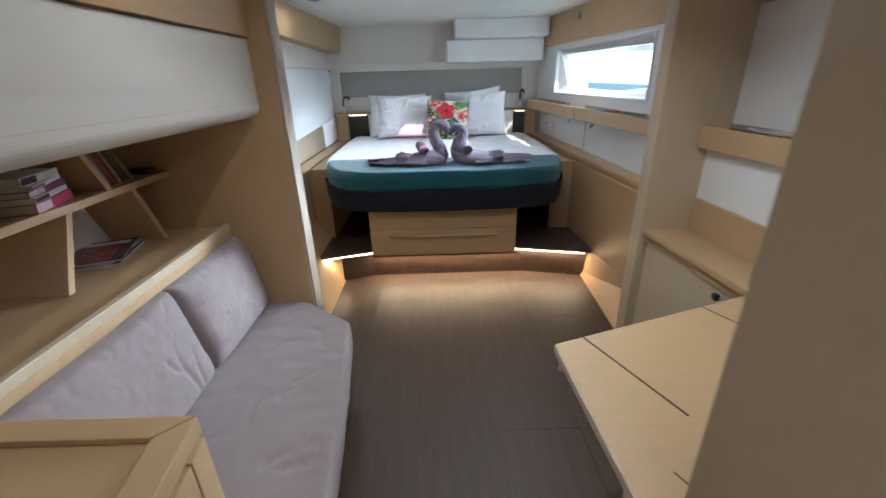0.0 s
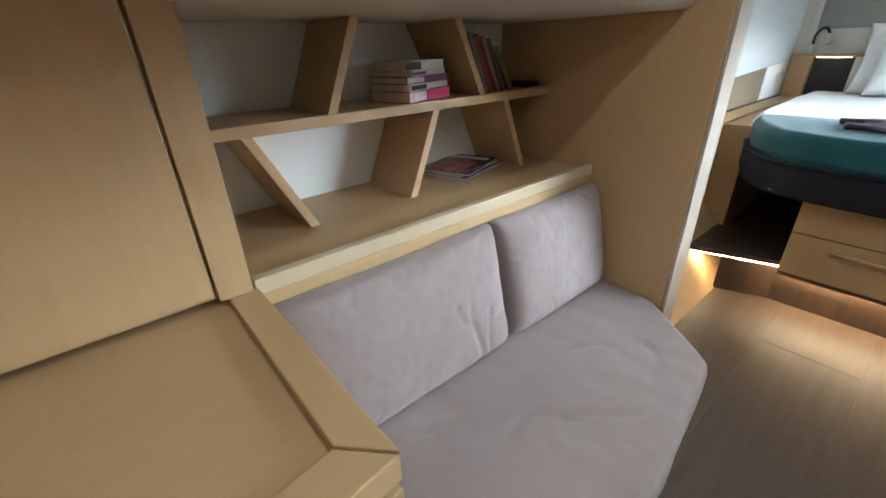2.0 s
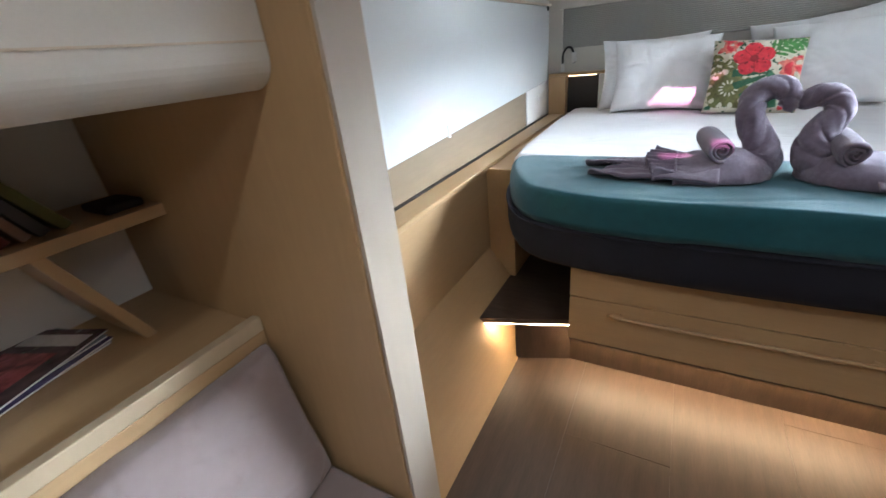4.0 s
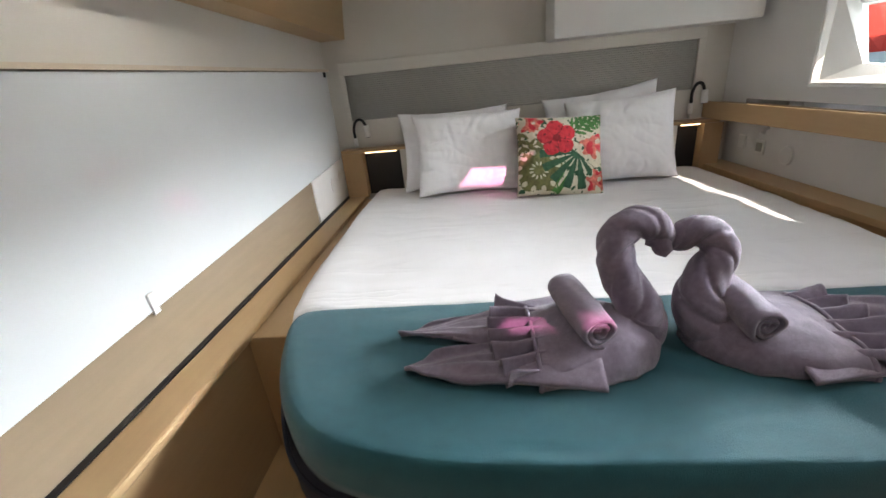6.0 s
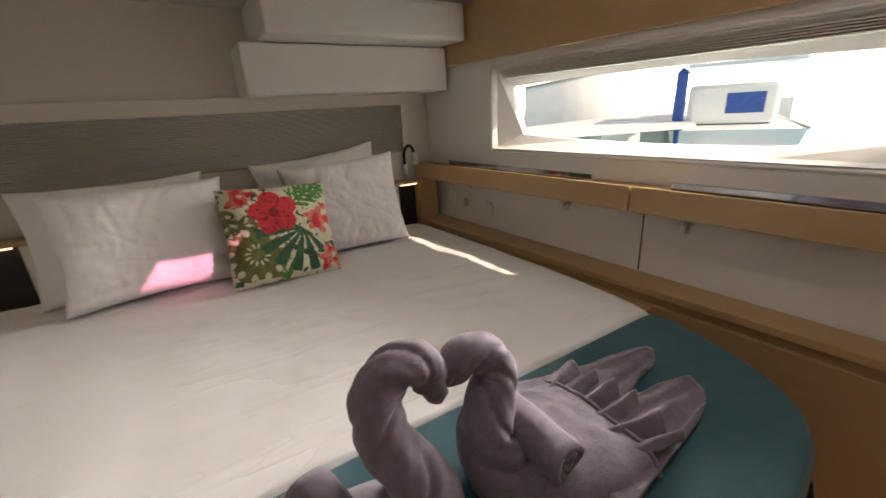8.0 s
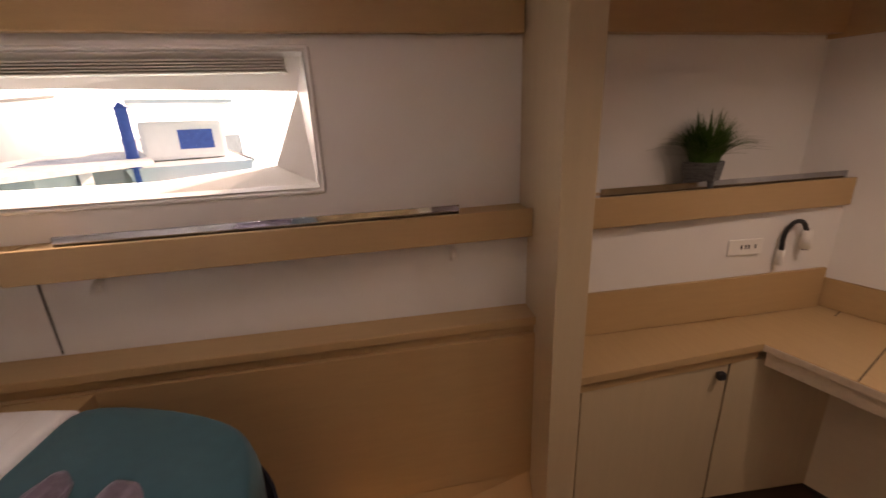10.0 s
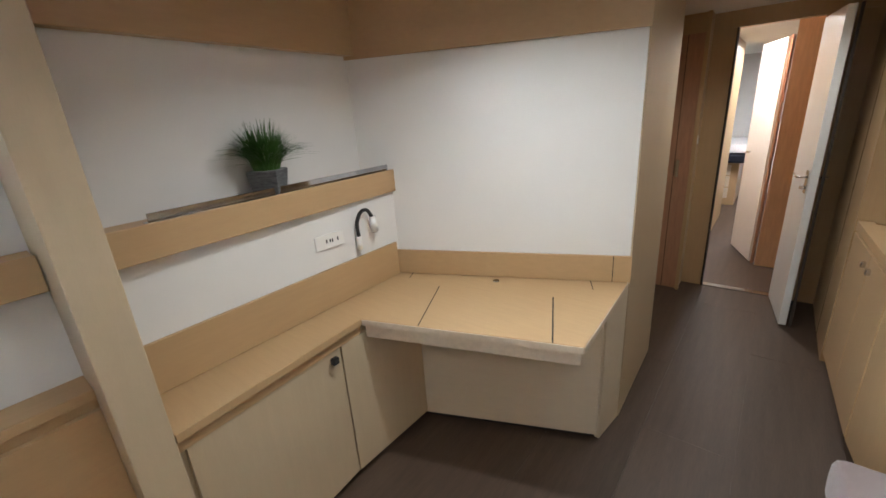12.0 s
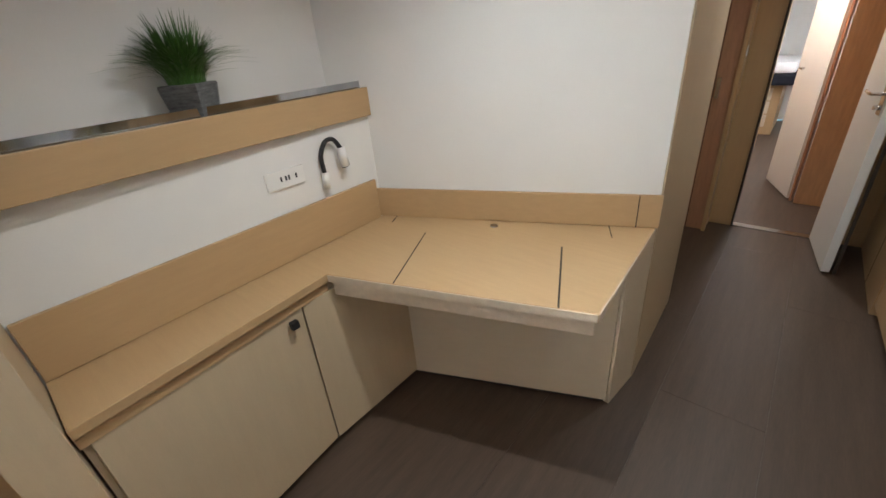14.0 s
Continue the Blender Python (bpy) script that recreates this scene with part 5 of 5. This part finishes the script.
def a_book(w, d, h, colour, m, label, band=None):
    """A closed book lying flat: w along its spine, d deep, h thick."""
    b = tagged(new("book"), label, "book", "books on the shelf")
    b.matrix_world = m
    mat = material("book_cover", colour, 0.45, scale=40, vary=0.12, bump=0.03)

    def put(name, bm, mt, lab=""):
        ob = new(name, mesh_of(bm, name, mt))
        ob.parent = b
        return tagged(ob, lab)
    bm = box(-d / 2, d / 2, -w / 2, w / 2, 0, 0.0022, 0.0006)
    box(-d / 2, d / 2, -w / 2, w / 2, h - 0.0022, h, 0.0006, bm)
    box(d / 2 - 0.002, d / 2 + 0.0008, -w / 2, w / 2, 0.0005, h - 0.0005, 0.0006, bm)
    put("cover", bm, mat)
    put("page_block", box(-d / 2 + 0.004, d / 2 - 0.0025, -w / 2 + 0.004, w / 2 - 0.004, 0.0024, h - 0.0024), PAGE, "yellowed page block")
    if band:
        put("spine_band", box(d / 2 + 0.0009, d / 2 + 0.0016, -w / 2 + 0.004, -w / 2 + w * 0.40, 0.003, h - 0.003), material("spine_print", band, 0.5, scale=60, vary=0.2, bump=0.0), "paler printed band")
    return b


z = 1.1475
for w, d, h, col, band, turn, lab in ((0.230, 0.155, 0.033, (0.50, 0.040, 0.115), (0.66, 0.60, 0.62), 17, "bright pink paperback at the bottom of the pile"),
                                      (0.225, 0.150, 0.019, (0.58, 0.56, 0.53), (0.03, 0.025, 0.03), 20, "white and black paperback in the pile"),
                                      (0.215, 0.145, 0.021, (0.13, 0.030, 0.085), (0.50, 0.45, 0.48), 15, "dark plum paperback in the pile"),
                                      (0.210, 0.145, 0.015, (0.50, 0.47, 0.44), (0.20, 0.06, 0.09), 22, "grey-white paperback in the pile"),
                                      (0.190, 0.130, 0.027, (0.60, 0.58, 0.55), (0.025, 0.02, 0.025), 12, "white paperback with black lettering bars on top")):
    a_book(w, d, h, col, pose(-1.415, 1.885, z, 0, 0, turn), lab, band)
    z += h + 0.0005
for k, (y, hgt, th, col, tilt, lab) in enumerate(((2.195, 0.205, 0.020, (0.16, 0.17, 0.18), 24, "grey book leaning on the slanted divider"),
                                                  (2.225, 0.200, 0.026, (0.23, 0.05, 0.04), 25, "red-brown book leaning on its neighbour"),
                                                  (2.258, 0.195, 0.018, (0.30, 0.17, 0.13), 26, "tan paperback leaning on its neighbour"),
                                                  (2.290, 0.190, 0.022, (0.05, 0.045, 0.05), 28, "black book leaning on its neighbour"),
                                                  (2.330, 0.170, 0.024, (0.10, 0.11, 0.025), 32, "olive green book leaning on its neighbour"))):
    # standing books: the thickness lies along the shelf
    m = pose(-1.43, y, 1.1500 + 0.4 * th * math.sin(radians(tilt))) @ Matrix.Rotation(radians(tilt), 4, "X") @ Matrix.Translation((0, 0, hgt / 2)) @ Matrix.Rotation(radians(90), 4, "X")
    a_book(hgt, 0.14, th, col, m, lab)
bm = box(-1.46, -1.34, 2.385, 2.47, 1.1478, 1.168, 0.008)
single("small_camera_case", bm, BLACK, (-1.40, 2.43, 1.1478), "small dark case at the end of the shelf", "case")
z = 0.852
PAPER = material("glossy_paper", (0.70, 0.69, 0.67), 0.4, scale=200, stretch=(1, 1, 8), vary=0.1, bump=0.0)
for turn, dx, col, pic, bar, lab in ((10, 0.0, (0.50, 0.50, 0.52), (0.2, 0.2, 0.22), (0.1, 0.1, 0.12), "pale glossy magazine at the bottom"), (16, 0.012, (0.10, 0.08, 0.16), (0.25, 0.07, 0.10), (0.6, 0.6, 0.6), "dark violet glossy magazine in the pile"),
                           (12, -0.008, (0.30, 0.33, 0.36), (0.06, 0.09, 0.22), (0.5, 0.1, 0.1), "grey glossy magazine in the pile"), (22, 0.004, (0.10, 0.06, 0.07), (0.26, 0.06, 0.07), (0.62, 0.60, 0.62), "dark brown glossy magazine on top")):
    m = pose(-1.455 + dx, 2.135, z, 0, 0, turn)
    mag = tagged(new("magazine"), lab, "magazine", "magazines on the ledge")
    mag.matrix_world = m
    for name, bm, mat in (("page_block", box(-0.103, 0.103, -0.138, 0.138, 0.0006, 0.0054), PAPER),
                          ("cover", box(-0.105, 0.105, -0.14, 0.14, 0.0055, 0.0062), material("magazine_cover", col, 0.25, scale=14, vary=0.5, bump=0.0, fine=30)),
                          ("picture", box(-0.085, 0.060, -0.125, 0.050, 0.0063, 0.0065), material("magazine_picture", pic, 0.25, scale=22, vary=0.9, bump=0.0, fine=60)),
                          ("title_bar", box(-0.085, 0.085, 0.075, 0.118, 0.0063, 0.0065), material("magazine_title", bar, 0.25, scale=30, vary=0.1, bump=0.0))):
        piece = new(name, mesh_of(bm, name, mat))
        piece.parent = mag
    z += 0.0065

# ---- small fittings ----
single("wall_bracket", box(hull_up(4.46) - 0.055, hull_up(4.46) - 0.036, 4.43, 4.49, 1.95, 2.0, 0.003), HEADGREY, (1.25, 4.46, 1.95), "small grey sensor on the oak band", "sensor")
# ---- outside ----
WATER = material("harbour_water", (0.06, 0.30, 0.34), 0.12, scale=0.7, vary=0.3, bump=0.25, fine=5)
structure("water", box(-150, 400, -250, 250, -1.2, -0.55), WATER, "blue-green harbour water", "water")
CONC = material("pale_dock_boards", (0.62, 0.60, 0.56), 0.8, scale=2, stretch=(1, 8, 1), vary=0.15, bump=0.1)
dock = thing("jetty", (10, 12, -0.5), "pale floating jetty with plank deck", "jetty")
NA, NB, FA, FB = Vector((5.5, 10.4)), Vector((10.3, 8.5)), Vector((8.0, 12.7)), Vector((22.0, 15.4))
for k in range(6):
    f0, f1 = k / 6 + 0.006, (k + 1) / 6 - 0.006
    part("plank", prism([NA.lerp(FA, f0)[:], NB.lerp(FB, f0)[:], NB.lerp(FB, f1)[:], NA.lerp(FA, f1)[:]], 0.80, 0.90), CONC, dock)
for f in (0.15, 0.5, 0.85):
    c = NA.lerp(NB, f).lerp(FA.lerp(FB, f), 0.3)
    part("float", box(c.x - 0.6, c.x + 0.6, c.y - 0.4, c.y + 0.4, -0.6, 0.79, 0.05), GELCOAT, dock)
# block added so that the raised red hull does not float
structure("quay", prism([(9.0, 18.6), (12.2, 18.6), (16.5, 16.4), (40, 16.4), (40, 60), (9.0, 60)], -1.0, 1.0), CONC, "pale concrete block added under the raised red hull", "quay")
BLUE = material("blue_canvas", (0.03, 0.10, 0.36), 0.7, scale=8, vary=0.15, bump=0.05)
REDP = material("red_hull_paint", (0.62, 0.06, 0.04), 0.35, scale=3, vary=0.1, bump=0.0)


def yacht(at, length, beam, turn, hullmat, label, cabin=True, rise=1.0):
    """A moored boat: lofted hull, deck, cabin and stern steps."""
    y = tagged(new("yacht"), label, "boat", "moored boats")
    y.matrix_world = pose(*at, 0, 0, turn)

    def put(name, bm, mt):
        ob = new(name, mesh_of(bm, name, mt, False))
        ob.parent = y
    bm = bmesh.new()
    rings = []
    for i in range(9):
        f = i / 8
        w = beam / 2 * (1 - max(0, f - 0.35) ** 2 * 2.2)
        rings.append([bm.verts.new(p) for p in ((f * length, -w, (1.2 + 0.25 * f) * rise), (f * length, -w * 0.8, 0.2), (f * length, 0, -0.3), (f * length, w * 0.8, 0.2), (f * length, w, (1.2 + 0.25 * f) * rise))])
    for a, b in zip(rings, rings[1:]):
        for k in range(5):
            bm.faces.new((a[k], a[(k + 1) % 5], b[(k + 1) % 5], b[k]))
    bm.faces.new(rings[0])
    bm.faces.new(rings[-1])
    rail_line = [r[0].co * 1.0 for r in rings]
    put("hull", bm, hullmat)
    put("rub_rail", tube([r for r in rail_line], 0.05, 6), HEADGREY)
    if cabin:
        put("cabin", box(length * 0.15, length * 0.6, -beam * 0.36, beam * 0.36, 1.25, 2.35, 0.12), GELCOAT)
        put("cabin_window", box(length * 0.15 - 0.02, length * 0.15 - 0.005, -beam * 0.25, beam * 0.05, 1.55, 2.1), BLUE)
        put("bimini", box(-0.2, length * 0.3, -beam * 0.4, beam * 0.4, 2.75, 2.85, 0.03), GELCOAT)
        for k in range(4):
            put("stern_step", box(-0.55 + 0.12 * k, 0.05, -beam * 0.33, beam * 0.33, 0.05 + 0.24 * k, 0.10 + 0.24 * k, 0.01), CONC)
    return y


# boats placed and stretched to fit the camera's view through the window
yacht((12.0, 8.4, -0.55), 10, 3.0, 28, GELCOAT, "white motor yacht with stern steps moored at the jetty")
yacht((13.2, 17.2, -0.5), 4.2, 1.8, -49, GELCOAT, "white sailing boat hull beyond the jetty", False, 2.25)
yacht((11.3, 20.3, 1.3), 2.9, 1.6, -38, REDP, "red boat hull beyond the jetty, raised to fit the camera's view", False, 0.85)
post = thing("mooring_post", (11.5, 9.6, -0.5), "blue mooring post beside the jetty", "post")
part("shaft", tube([(11.5, 9.6, -0.9), (11.5, 9.6, 2.1)], 0.14, 16), BLUE, post)
part("cap", tube([(11.5, 9.6, 2.1), (11.5, 9.6, 2.25)], [0.16, 0.03], 16), BLUE, post)


# glowing sheet added far out to boost daylight through the window
SKY_GLOW = glow("sky_glow_sheet", (0.86, 0.94, 1.0), 3.3)
structure("backdrop", box(75, 76, -70, 130, -1.2, 48), SKY_GLOW, "glowing sheet standing in for bright sky beyond the harbour", "backdrop")

# ---- floor planks ----
nt = FLOOR.node_tree
oi, mm = nt.nodes.new("ShaderNodeObjectInfo"), nt.nodes.new("ShaderNodeMix")
mm.data_type, mm.blend_type = "RGBA", "MULTIPLY"
mr = nt.nodes.new("ShaderNodeMapRange")
mr.inputs["To Min"].default_value, mr.inputs["To Max"].default_value = 0.95, 1.05
nt.links.new(oi.outputs["Random"], mr.inputs["Value"])
ramp = [n for n in nt.nodes if n.type == "VALTORGB"][0]
nt.links.new(ramp.outputs[0], mm.inputs[6])
nt.links.new(mr.outputs[0], mm.inputs[7])
mm.inputs[0].default_value = 1.0
nt.links.new(mm.outputs[2], nt.nodes["Principled BSDF"].inputs["Base Color"])
cabin_floor = bpy.data.objects["floor"]
W, LEN = 0.37, 1.60
plank_mesh = mesh_of(box(-W / 2 + 0.0005, W / 2 - 0.0005, 0.0008, LEN - 0.0008, -0.0045, 0.0), "plank", FLOOR)
for i in range(5):
    x = -0.665 + i * W
    y = AFT + 0.01 - (i * 0.62) % LEN
    while y < 3.60:
        if y >= AFT and y + LEN <= 3.62:
            me = plank_mesh
        else:
            y0, y1 = max(y, AFT + 0.002), min(y + LEN, 3.61)
            if y1 - y0 < 0.06:
                y += LEN
                continue
            me = mesh_of(box(-W / 2 + 0.0005, W / 2 - 0.0005, y0 - y + 0.0008, y1 - y - 0.0008, -0.0045, 0.0), "plank", FLOOR)
        p = new("plank", me)
        p.parent, p.location = cabin_floor, (x, y, 0)
        y += LEN
